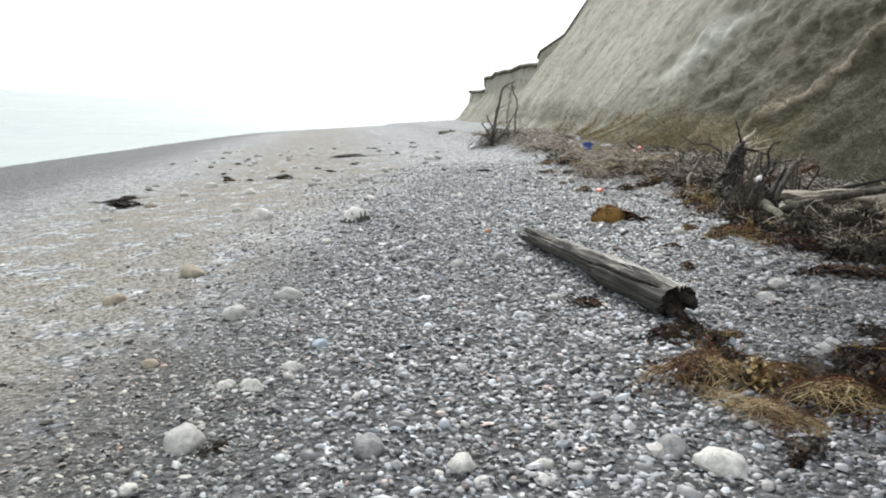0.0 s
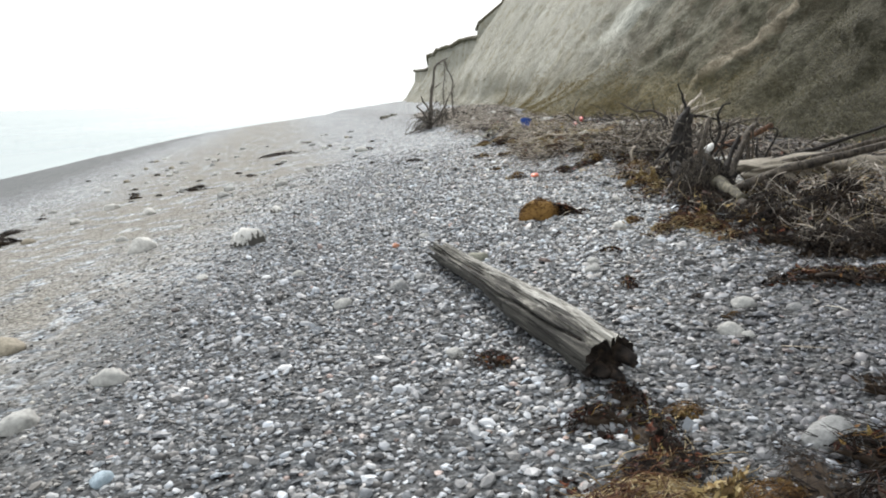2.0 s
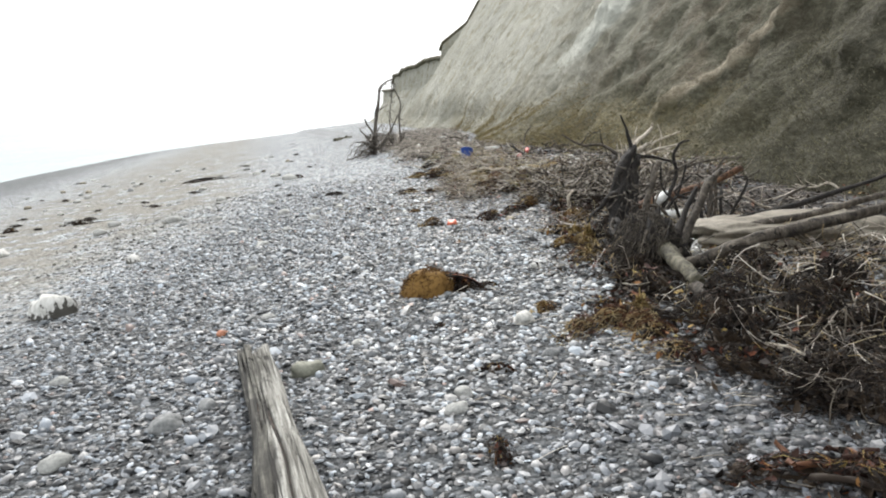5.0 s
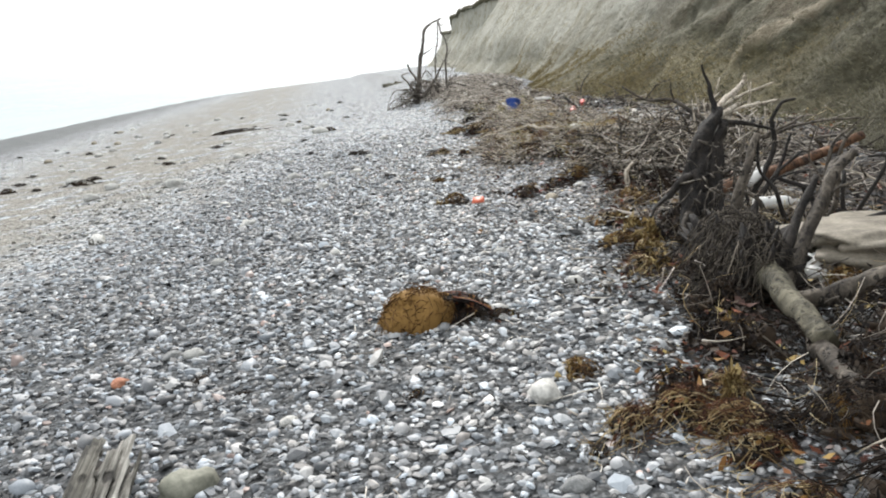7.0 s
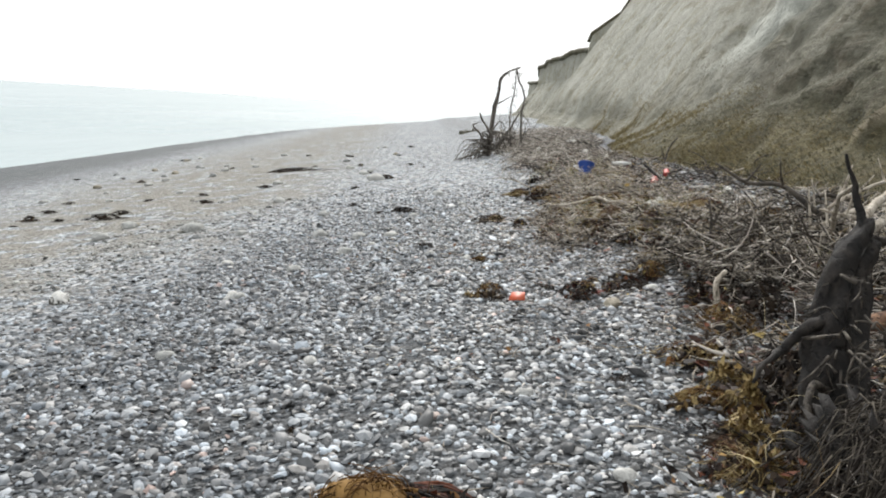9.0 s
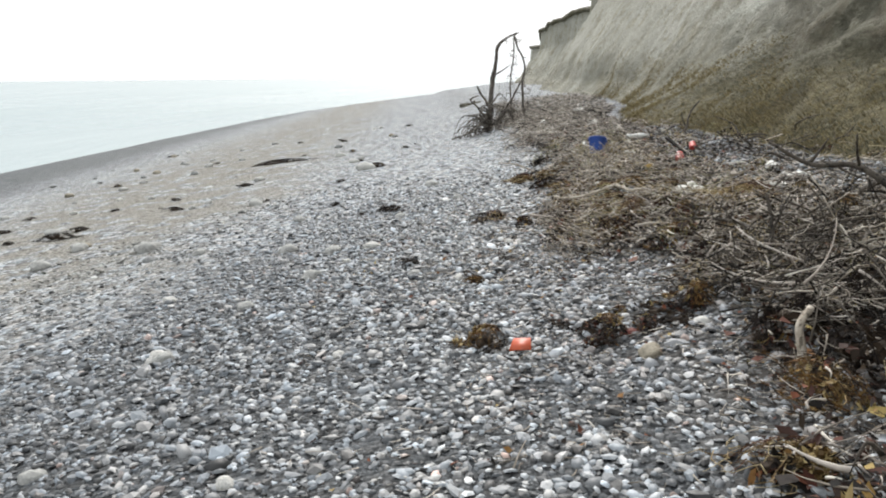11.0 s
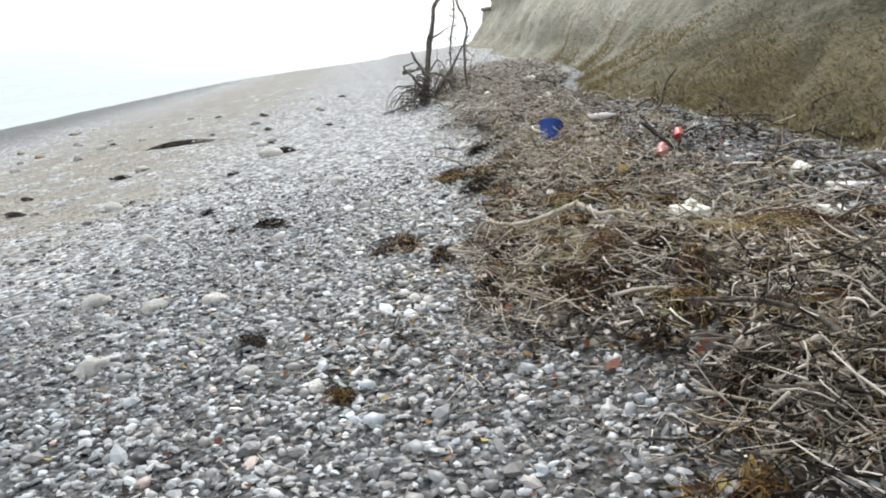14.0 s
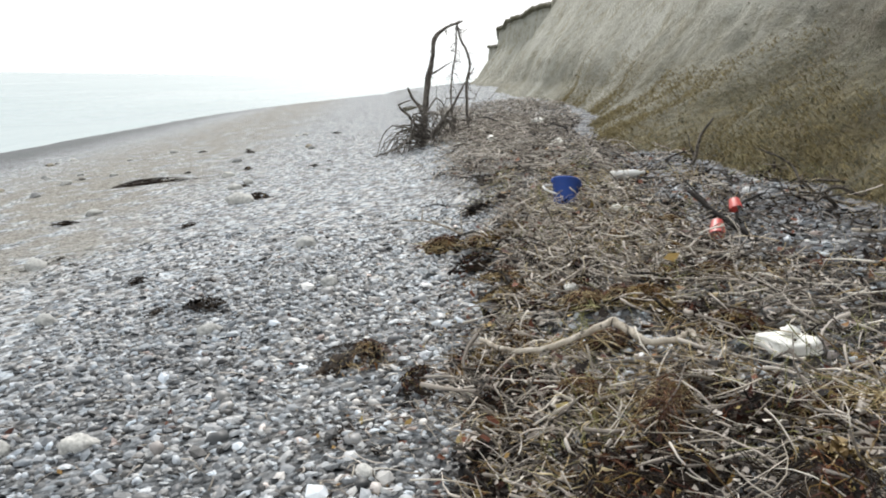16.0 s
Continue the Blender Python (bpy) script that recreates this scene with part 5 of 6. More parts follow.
TREE = limb_thing("dead_tree", [
    ("trunk", M_TREE, 0.075, 0.026, [(3.3, 21.0, 0.45), (3.32, 21.0, 1.06), (3.36, 21.0, 1.54), (3.44, 21.0, 2.01), (3.46, 21.0, 2.29), (3.64, 21.2, 2.47), (3.93, 21.5, 2.63)]),
    ("branch", M_TREE, 0.025, 0.035, [(3.89, 21.5, 2.58), (3.97, 21.6, 2.32), (4.08, 21.6, 2.13), (4.13, 21.5, 1.88), (4.07, 21.4, 1.56), (4.07, 21.3, 1.25), (4.09, 21.2, 0.8)]),
    ("branch", M_TREE, 0.016, 0.022, [(3.88, 21.5, 2.56), (3.88, 21.5, 2.12), (3.81, 21.4, 1.73), (3.79, 21.3, 1.29), (3.83, 21.2, 0.8)]),
    ("branch", M_TREE, 0.03, 0.012, [(3.78, 21.4, 2.56), (3.92, 21.5, 2.6), (4.0, 21.5, 2.64)]),
    ("branch", M_TREE, 0.024, 0.008, [(3.42, 21.0, 1.71), (3.6, 21.0, 1.82), (3.8, 21.3, 1.94)]),
    ("root", M_TREE, 0.035, 0.012, [(3.28, 21.0, 0.62), (3.02, 20.9, 0.77), (2.8, 20.7, 0.69), (2.64, 20.5, 0.46)]),
    ("root", M_TREE, 0.04, 0.014, [(3.26, 21.0, 0.69), (3.08, 20.9, 0.95), (2.9, 20.8, 1.14), (2.88, 20.8, 1.21), (3.06, 20.9, 1.27)]),
    ("root", M_TREE, 0.045, 0.025, [(3.3, 21.0, 1.02), (3.1, 21.0, 1.32), (3.01, 20.9, 1.48)]),
    ("root", M_TREE, 0.05, 0.01, [(3.4, 21.0, 0.62), (3.75, 21.2, 1.07), (3.96, 21.4, 1.42), (4.23, 21.6, 1.86)]),
    ("root", M_TREE, 0.04, 0.015, [(3.28, 21.0, 0.57), (3.04, 20.7, 0.64), (2.85, 20.5, 0.5), (2.42, 20.3, 0.36)]),
    ("root", M_TREE, 0.015, 0.008, [(3.7, 21.2, 1.3), (3.97, 21.4, 1.31), (4.27, 21.6, 1.28)]),
    ("root", M_TREE, 0.06, 0.03, [(3.4, 21.0, 0.6), (3.64, 21.0, 0.91), (3.79, 21.0, 0.82), (3.9, 21.0, 0.55)]),
    ("root", M_TREE, 0.03, 0.01, [(3.3, 20.95, 0.7), (3.12, 20.8, 0.72), (2.95, 20.6, 0.84), (2.78, 20.5, 0.8)]),
    ("root", M_TREE, 0.022, 0.008, [(3.36, 21.0, 1.1), (3.5, 21.0, 1.3), (3.62, 21.1, 1.22), (3.7, 21.1, 1.0)]),
    ("root", M_TREE, 0.02, 0.008, [(3.3, 21.0, 0.9), (3.15, 20.9, 0.82), (3.05, 20.8, 0.6), (3.1, 20.8, 0.42)]),
], "bare dead tree standing upright with arching branches and tangled roots", "tree", 0.72)

tw, twigs, tangle_mass = np.random.default_rng(91), Geo(), Geo()
ARCHES = [[(3.36, 21.0, 1.54), (3.44, 21.0, 2.01), (3.46, 21.0, 2.29), (3.64, 21.2, 2.47), (3.93, 21.5, 2.63)],
         [(3.89, 21.5, 2.58), (4.08, 21.6, 2.13), (4.13, 21.5, 1.88), (4.07, 21.4, 1.56), (4.07, 21.3, 1.25)],
         [(3.88, 21.5, 2.5), (3.88, 21.5, 2.12), (3.81, 21.4, 1.73), (3.79, 21.3, 1.29), (3.83, 21.2, 0.9)]]
for k in range(64):       # crooked thin twigs along the arching branches
    o = curve_points(ARCHES[(0, 1, 1, 2, 2, 2)[k % 6]], 40)[tw.integers(40)] - TREE.location
    d = np.array([tw.normal(0.02, 0.07), tw.normal(0, 0.06), tw.normal(-0.06, 0.08)])
    tube(twigs, [o, o + d * 0.4 + tw.normal(0, 0.02, 3), o + d * 0.7 + tw.normal(0, 0.025, 3), o + d + tw.normal(0, 0.03, 3)], 0.008, 0.003, 4, 8, 0.2, k * 1.0)
for k in range(30):       # roots that arch out and back to the ground
    a, q, h = tw.uniform(2.4, 4.4) if k % 4 else tw.uniform(-1.2, 1.2), tw.uniform(0.3, 0.85), tw.uniform(0.1, 0.6) ** 1.3 + 0.08
    ca, sa, side = math.cos(a), math.sin(a) * 0.7, tw.normal(0, 0.16)
    foot = gz(3.3 + q * ca, 21.0 + q * sa) - 0.02
    pts = [(3.32, 21.0, foot + 0.25 + h * 0.3), (3.3 + q * 0.35 * ca - side * sa, 21.0 + q * 0.35 * sa, foot + h), (3.3 + q * 0.75 * ca, 21.0 + q * 0.75 * sa + side * ca, foot + h * 0.8), (3.3 + q * ca, 21.0 + q * sa + side * 0.6, foot + 0.0)]
    tube(tangle_mass, [np.array(p) - TREE.location for p in pts], tw.uniform(0.01, 0.022), 0.006, 5, 14, 0.2, k * 1.0, 0.2)
for k in range(46):       # thin shoots between the trunk and the outer branch
    x, y = 3.35 + tw.uniform(-0.1, 0.75), 21.05 + tw.normal(0, 0.2)
    o = np.array([x, y, gz(x, y)]) - TREE.location
    d = np.array([tw.normal(0.08, 0.2), tw.normal(0, 0.15), tw.uniform(0.2, 0.85)])
    tube(tangle_mass, [o, o + d * 0.4 + tw.normal(0, 0.06, 3), o + d * 0.75 + tw.normal(0, 0.08, 3), o + d + tw.normal(0, 0.1, 3)], 0.007, 0.003, 4, 9, 0.2, k * 1.0, 0.06)
tagged(part("twig_mass", twigs, M_TREE, TREE), kind="stuff")
tagged(part("root_mass", tangle_mass, M_TREE, TREE), kind="stuff")

# ---- boulder, litter and rubbish in the driftwood ----
bl = thing("boulder", 4.3, 3.75, gz(4.3, 3.75) + 0.02, "flat tan clay boulder lying among driftwood", "boulder", turn=-0.08)
part("block", blob(1.05, 0.5, 0.17, 4.0, 0.3, 5, 0.5, 1.7, 0.8), M_SLAB, bl)


def lathe(geo, profile, sides=24, gap=0.0):
    """A turned form about z from rows of radius and height."""
    v = [(r * math.cos(a), r * math.sin(a), z) for r, z in profile for a in np.linspace(0, 2 * math.pi - gap, sides, endpoint=gap > 0)]
    last = sides - 1 if gap else sides
    return geo.add(v, [(k * sides + i, k * sides + (i + 1) % sides, (k + 1) * sides + (i + 1) % sides, (k + 1) * sides + i) for k in range(len(profile) - 1) for i in range(last)])


def bucket():
    root = thing("bucket", 3.99, 13.1, gz(3.99, 13.1) + 0.13, "blue plastic bucket standing crooked in driftwood", "bucket")
    root.rotation_euler = (radians(-22), radians(9), radians(4))
    root.scale = (0.92, 0.92, 0.92)
    body = part("body", lathe(Geo(), [(0.001, -0.11), (0.085, -0.11), (0.09, -0.1), (0.118, 0.1), (0.126, 0.102), (0.126, 0.115), (0.113, 0.115), (0.083, -0.1), (0.001, -0.1)], 40), M_BUCKET, root)
    g = Geo()
    tube(g, [(-0.02, 0.126, 0.09), (-0.12, 0.08, 0.07), (-0.2, 0.0, 0.03), (-0.19, -0.07, -0.02), (-0.1, -0.1, -0.05)], 0.008, 0.008, 6, 22, 0)
    part("handle", g, M_WPLAST, root, "white bucket handle hanging loose")
    for s in (-1, 1):
        g = blob(0.012, 0.018, 0.02, 1.0, 0.1, 2, 1.0)
        part("lug", Geo().add([(x + 0.126 * s, y, z + 0.09) for x, y, z in g.v], g.f), M_BUCKET, body)


bucket()


def simple(name, geo, material, x, y, up, label, category, rot=(0, 0, 0), part_name="body", scale=1.0):
    root = thing(name, x, y, gz(x, y) + up, label, category)
    root.rotation_euler = tuple(radians(a) for a in rot)
    root.scale = (scale, scale, scale)
    return root, part(part_name, geo, material, root)


simple("plastic_pot", lathe(Geo(), [(0.075, 0), (0.07, 0.005), (0.045, 0.14), (0.03, 0.15), (0.026, 0.145), (0.066, 0.005)], 24, 0.7), M_REDP, 4.5, 11.42, 0.05, "broken red plastic pot lying in the litter", "plastic rubbish", (-42, 16, 0), "pot", 0.72)
simple("plastic_pot", lathe(Geo(), [(0.07, 0), (0.066, 0.004), (0.05, 0.11), (0.028, 0.12), (0.025, 0.115), (0.062, 0.004)], 24, 1.0), M_REDP, 4.75, 11.75, 0.12, "broken red plastic pot under a dark branch", "plastic rubbish", (-30, 28, 40), "pot", 0.62)
foam = thing("foam_block", 4.07, 9.72, gz(4.07, 9.72) + 0.045, "chipped white foam block lying on driftwood litter", "foam", turn=0.12)
part("block", blob(0.105, 0.08, 0.035, 6.0, 0.22, 4, 0.9, 1.5, 0.55), M_FOAM, foam)
part("knob", Geo().add([(x - 0.005, y + 0.01, z + 0.045) for x, y, z in blob(0.035, 0.032, 0.024, 2.0, 0.4, 3).v], blob(0.035, 0.032, 0.024, 2.0, 0.4, 3).f), M_FOAM, foam)


def bottle(x, y, up, length, r, rot, m, label):
    root, body = simple("plastic_bottle", lathe(Geo(), [(0.001, 0), (r * 0.85, 0.002), (r, r * 0.3), (r * 0.96, length * 0.3), (r, length * 0.5), (r, length * 0.68), (r * 0.75, length * 0.8), (r * 0.36, length * 0.88), (r * 0.34, length * 0.93)], 22), m, x, y, up, label, "bottle", rot)
    part("cap", lathe(Geo(), [(r * 0.42, length * 0.93), (r * 0.42, length), (0.001, length)], 18), m, body)


bottle(3.72, 4.86, 0.15, 0.3, 0.042, (0, 88, -4), M_WPLAST, "white plastic bottle lying in dark driftwood")
bottle(3.85, 5.2, 0.22, 0.24, 0.045, (0, 74, 34), M_WPLAST, "white plastic bottle lying behind the stump")
bottle(4.48, 13.6, 0.14, 0.3, 0.03, (0, 86, 0), M_WPLAST, "white plastic bottle lying on twig litter")
rag = thing("plastic_sheet", 3.34, 3.6, gz(3.34, 3.6) + 0.03, "crumpled white plastic sheet under the roots", "plastic rubbish")
part("sheet", blob(0.15, 0.1, 0.11, 9.0, 0.6, 4, 0.3, 2.0), M_WPLAST, rag)
for x, y, s, seed in ((3.72, 12.85, 0.05, 1), (4.25, 12.5, 0.06, 2), (4.3, 13.2, 0.05, 3), (4.02, 11.7, 0.06, 4), (4.2, 10.9, 0.05, 5), (5.0, 10.3, 0.08, 6), (4.95, 9.7, 0.09, 7), (3.55, 11.0, 0.05, 8), (4.6, 9.2, 0.08, 9), (4.9, 17.5, 0.13, 10),
                      (4.2, 19.0, 0.12, 11), (5.4, 21.5, 0.14, 12), (3.5, 9.1, 0.04, 13), (4.1, 8.6, 0.05, 14), (3.9, 8.3, 0.06, 15)):
    fr = thing("foam_scrap", x, y, gz(x, y) + 0.05, "small white foam scrap caught in twig litter", "foam", "foam scraps in the litter", seed * 1.3)
    part("scrap", blob(s, s * 0.6, s * 0.5, seed + 0.5, 0.8, 3, 0.8, 1.9), M_FOAM, fr)
orange = Geo().add([(-0.07, -0.045, 0), (0.07, -0.05, 0.004), (0.062, 0.045, 0.03), (-0.05, 0.05, 0.028), (-0.07, -0.045, 0.007), (0.07, -0.05, 0.011), (0.062, 0.045, 0.037), (-0.05, 0.05, 0.035)],
                   [(3, 2, 1, 0), (4, 5, 6, 7), (0, 1, 5, 4), (1, 2, 6, 5), (2, 3, 7, 6), (3, 0, 4, 7)])
simple("plastic_shard", orange, M_ORANGE, 2.28, 6.98, 0.03, "bright orange plastic shard lying on shingle", "plastic rubbish", (14, -6, -14), "shard", 0.82)
# solid lump standing in for dark red weed leaves
simple("brick_piece", blob(0.09, 0.06, 0.05, 3.0, 0.4, 2, 0.6), M_DRED, 2.86, 6.98, 0.0, "dark red lump standing in for red weed leaves", "brick", (0, 0, 20), "body", 0.6)
bone = Geo()
tube(bone, [(0, 0, -0.12), (0.01, 0, 0), (0.0, 0.02, 0.1), (0.06, 0.06, 0.16)], 0.02, 0.012, 8, 14, 0.3, 4.0)
simple("driftwood_stick", bone, M_PALE, 3.36, 6.2, 0.08, "short bleached stick standing in dark seaweed", "driftwood", (0, 0, 0), "stick", 1.15)

# ---- loose branches ----
limb_thing("driftwood_branch", [("stem", M_PALE, 0.009, 0.015, [(2.97, 10.16, 0.61), (3.07, 9.98, 0.62), (3.23, 9.91, 0.66), (3.37, 9.96, 0.70), (3.48, 10.00, 0.73)]),
                                ("stem", M_PALE, 0.016, 0.011, [(3.48, 10.00, 0.73), (3.52, 9.90, 0.72), (3.56, 9.81, 0.71), (3.67, 9.80, 0.72), (3.72, 9.81, 0.75)]),
                                ("twig", M_PALE, 0.011, 0.006, [(3.72, 9.81, 0.75), (3.74, 9.71, 0.71)])], "crooked bleached driftwood branch on twig litter", "driftwood")
limb_thing("driftwood_branch", [("stem", M_LIMB, 0.024, 0.01, [(5.45, 14.4, 0.7), (5.61, 14.6, 0.95), (5.69, 14.7, 1.14), (5.84, 14.8, 1.3)]), ("twig", M_LIMB, 0.012, 0.005, [(5.6, 14.6, 0.93), (5.55, 14.6, 1.05), (5.52, 14.6, 1.15)])],
           "forked dead stick leaning against the grassy cliff foot", "driftwood")
limb_thing("driftwood_branch", [("stem", M_ROOT, 0.021, 0.014, [(4.78, 11.1, 0.66), (4.7, 11.35, 0.78), (4.58, 11.6, 0.88), (4.46, 11.8, 1.0)]), ("twig", M_ROOT, 0.012, 0.006, [(4.68, 11.6, 0.81), (4.85, 11.9, 0.9), (5.1, 12.1, 0.95)]),
                                ("twig", M_ROOT, 0.01, 0.005, [(4.67, 11.5, 0.8), (4.55, 11.8, 0.95), (4.5, 12.0, 1.05)])], "dark forked branch lying over red plastic", "driftwood")
limb_thing("driftwood_branch", [("stem", M_LIMB, 0.03, 0.016, [(4.7, 10.6, 0.66), (4.83, 10.0, 0.7), (4.9, 9.5, 0.72), (5.1, 8.9, 0.8)]), ("twig", M_LIMB, 0.014, 0.006, [(4.85, 9.9, 0.7), (5.05, 9.8, 0.85), (5.3, 9.8, 0.9)])], "long grey driftwood branch lying on litter", "driftwood")
limb_thing("driftwood_branch", [("stem", M_LIMB, 0.014, 0.008, [(3.7, 7.3, 0.5), (3.72, 7.35, 0.7), (3.74, 7.4, 0.86), (3.74, 7.5, 1.01)]), ("twig", M_LIMB, 0.008, 0.004, [(3.73, 7.38, 0.8), (3.8, 7.4, 0.95), (3.84, 7.42, 1.02)])], "thin upright stick standing in driftwood litter", "driftwood")
limb_thing("driftwood_log", [("trunk", M_BARK, 0.17, 0.12, [(3.4, 34.8, 0.5), (3.75, 35.0, 0.54), (4.15, 35.1, 0.58)]), ("stub", M_BARK, 0.05, 0.03, [(3.8, 35.0, 0.6), (3.86, 34.95, 0.7), (3.88, 34.95, 0.76)])], "dark fallen log lying across the far beach", "log")

STICK_KINDS = []
for k in range(9):
    rng = np.random.default_rng(40 + k)
    m, words = ((M_LIMB, "grey brown driftwood branch lying in the litter"), (M_PALE, "bleached bare driftwood branch lying in the litter"), (M_ROOT, "dark wet driftwood branch lying in the litter"))[k % 3]
    root = thing("driftwood_branch", 0, 0, 0, words, "driftwood", "branches in the litter")
    line = [(0.0, 0.0, 0.02)]
    for s in range(4):
        line.append((line[-1][0] + rng.uniform(0.13, 0.22), line[-1][1] + rng.normal(0, 0.07), 0.02 + abs(rng.normal(0, 0.05))))
    g = Geo()
    tube(g, line, rng.uniform(0.014, 0.022), 0.007, 7, 20, 0.2, k * 1.0, 0.01)
    stem = part("stem", g, m, root)
    for s in (1, 2, 3):
        g = Geo()
        a = np.array(line[s])
        d = rng.normal(0, 1, 3) * (0.08, 0.1, 0.07) + (0.07, 0, 0.06)
        tube(g, [a, a + d * 0.5 + (0, 0.01, 0), a + d + (0, 0.02, 0.02)], 0.009, 0.003, 5, 7, 0.2, s * 1.0)
        part("twig", g, m, stem)
    STICK_KINDS.append(root)


def lay_branch(ob, x, y, size, turn, tilt=0.0):
    ob.location, ob.rotation_euler, ob.scale = (x, y, gz(x, y) + 0.02), (RNG.uniform(-0.3, 0.3), tilt, turn), (size, size, size)


spots = []
for k in range(130):
    y = RNG.uniform(1.2, 22) if k % 3 else RNG.uniform(6.5, 13)
    x = RNG.uniform(3.1, 5.9) if y > 5.5 else RNG.uniform(2.5, 5.8)
    if math.hypot(x - 4.6, (y - 11.5) / 2) < 0.6 or math.hypot(x - 3.9, y - 12.6) < 0.5 or math.hypot(x - 3.7, (y - 9.6) / 1.5) < 0.7:
        x += 1.1
    spots.append((x, y, RNG.uniform(0.3, 0.8), RNG.uniform(0, 6.28), -abs(RNG.normal(0, 0.2))))
for k, (x, y, size, turn, tilt) in enumerate(spots):
    lay_branch(STICK_KINDS[k] if k < 9 else copy_thing(STICK_KINDS[k % 9], Matrix()), x, y, size, turn, tilt)

hb = np.random.default_rng(83)
for k in range(16):
    x, y = hb.uniform(3.7, 5.3), hb.uniform(6.0, 8.4)
    ob = copy_thing(STICK_KINDS[(0, 1, 3, 6)[k % 4]], Matrix())
    size = hb.uniform(0.9, 1.5)
    ob.location, ob.rotation_euler, ob.scale = (x, y, gz(x, y) + 0.05), (hb.uniform(-0.3, 0.3), -hb.uniform(0.05, 0.4), hb.uniform(0, 6.28)), (size, size, size)

# ---- fine litter ----


def strewn(name, count, area, length, radius, lift, material, label, category, sides=4, segs=4, steep=0.25, seed=1, bendy=0.6):
    """Short bent stalks strewn over an area, in one mesh."""
    rng = np.random.default_rng(seed)
    x, y = area(rng, count)
    n = len(x)
    ln, rad = (length[0] + (length[1] - length[0]) * rng.random(n) ** 2.2), rng.uniform(*radius, n)
    h, el = rng.uniform(0, 6.28, n), rng.normal(0, steep, n)
    bend = rng.normal(0, bendy, (n, 2))
    s = np.linspace(-0.5, 0.5, segs)
    hd = h[:, None] + bend[:, :1] * s
    ed = el[:, None] + bend[:, 1:] * s * 0.6
    d = np.stack([np.cos(hd) * np.cos(ed), np.sin(hd) * np.cos(ed), np.sin(ed)], -1)
    p = np.cumsum(d * (ln / segs)[:, None, None], 1)
    p -= p.mean(1, keepdims=True)
    low = np.minimum(p[..., 2].min(1), 0)
    z = beach(x, y) + rng.uniform(0, 1, n) ** 1.6 * lift + rad - 0.6 * low
    p += np.stack([x, y, z], 1)[:, None]
    side = np.stack([-np.sin(hd), np.cos(hd), 0 * hd], -1)
    up = np.cross(d, side)
    a = np.linspace(0, 2 * math.pi, sides, endpoint=False)
    taper = rad[:, None] * np.linspace(1.15, 0.3, segs)
    ring = side[:, :, None] * np.cos(a)[None, None, :, None] + up[:, :, None] * np.sin(a)[None, None, :, None]
    v = (p[:, :, None] + taper[:, :, None, None] * ring).reshape(-1, 3)
    f = []
    for k in range(segs - 1):
        for i in range(sides):
            q, w = k * sides + i, k * sides + (i + 1) % sides
            f += [(q, w, w + sides), (q, w + sides, q + sides)]
    f += [(0, i + 1, i) for i in range(1, sides - 1)] + [((segs - 1) * sides, (segs - 1) * sides + i, (segs - 1) * sides + i + 1) for i in range(1, sides - 1)]
    f = (np.array(f)[None] + (np.arange(n) * sides * segs)[:, None, None]).reshape(-1, 3)
    return tagged(new(name, tri_mesh(name, v, f, material)), label, category, kind="stuff")


def litter_edge(y):
    return np.interp(y, [-3, 0, 0.6, 1.1, 2.1, 2.9, 3.4, 4.1, 4.7, 5.2, 6.3, 6.8, 7.6, 8.3, 8.9, 9.4, 10.2, 11.1, 11.6, 13.7, 18, 24],
                     [3.5, 3.3, 2.95, 2.42, 2.3, 2.36, 2.42, 2.62, 2.92, 3.05, 3.3, 3.5, 3.4, 3.5, 2.95, 2.95, 3.0, 3.35, 3.2, 3.5, 3.4, 3.5])


def ragged(y):
    return litter_edge(y) + 0.35 * (fbm(y * 0.9, 0 * y, 3, 17.0) - 0.5) + 0.4 * (fbm(y * 3.1, 0 * y, 2, 23.0) - 0.5)


def off_foam(x, y, rng):
    return (np.hypot(x - 4.05, (y - 9.62) * 0.8) > 0.22) | (rng.random(len(x)) < 0.12)


def in_band(rng, n):
    y = 5.0 + 18.5 * rng.random(n)
    x = ragged(y) - 0.12 + np.minimum(rng.gamma(1.9, 0.65, n), 3.4)
    ok = (vnoise(x * 1.4, y * 1.4, 3.0) + 0.35 * rng.random(n) > 0.42) & (x < toe(y) - 0.15)
    ok &= off_foam(x, y, rng) & ~((np.hypot((x - 5.35) / 0.95, (y - 12.1) / 2.4) < 1) & (rng.random(n) < 0.85))
    return x[ok], y[ok]


def near_band(rng, n):
    y = rng.uniform(6.5, 13.5, n)
    x = ragged(y) - 0.12 + np.minimum(rng.gamma(1.9, 0.55, n), 2.9)
    ok = (vnoise(x * 1.7, y * 1.7, 8.0) + 0.4 * rng.random(n) > 0.45) & off_foam(x, y, rng) & ~((np.hypot((x - 5.35) / 0.9, (y - 12.1) / 2.3) < 1) & (rng.random(n) < 0.9))
    return x[ok], y[ok]


def stump_heap(rng, n):
    a, q = rng.uniform(0, 6.28, n), np.sqrt(rng.random(n))
    x, y = 3.3 + 1.2 * q * np.cos(a), 3.1 + 2.6 * q * np.sin(a)
    ok = (x > litter_edge(y) + 0.45 * rng.random(n) ** 0.6 - 0.05) & (np.hypot((x - 4.3) / 1.05, (y - 3.75) / 0.5) > 0.98)
    on = np.abs(x - np.interp(y, [2.1, 2.4, 2.63, 3.04, 3.55, 3.8, 4.5], [2.84, 2.81, 2.79, 2.89, 3.0, 3.05, 3.2])) < 0.13      # the trunk stays bare
    ok &= ~(on & (y > 2.2) & (y < 4.6))
    return x[ok], y[ok]


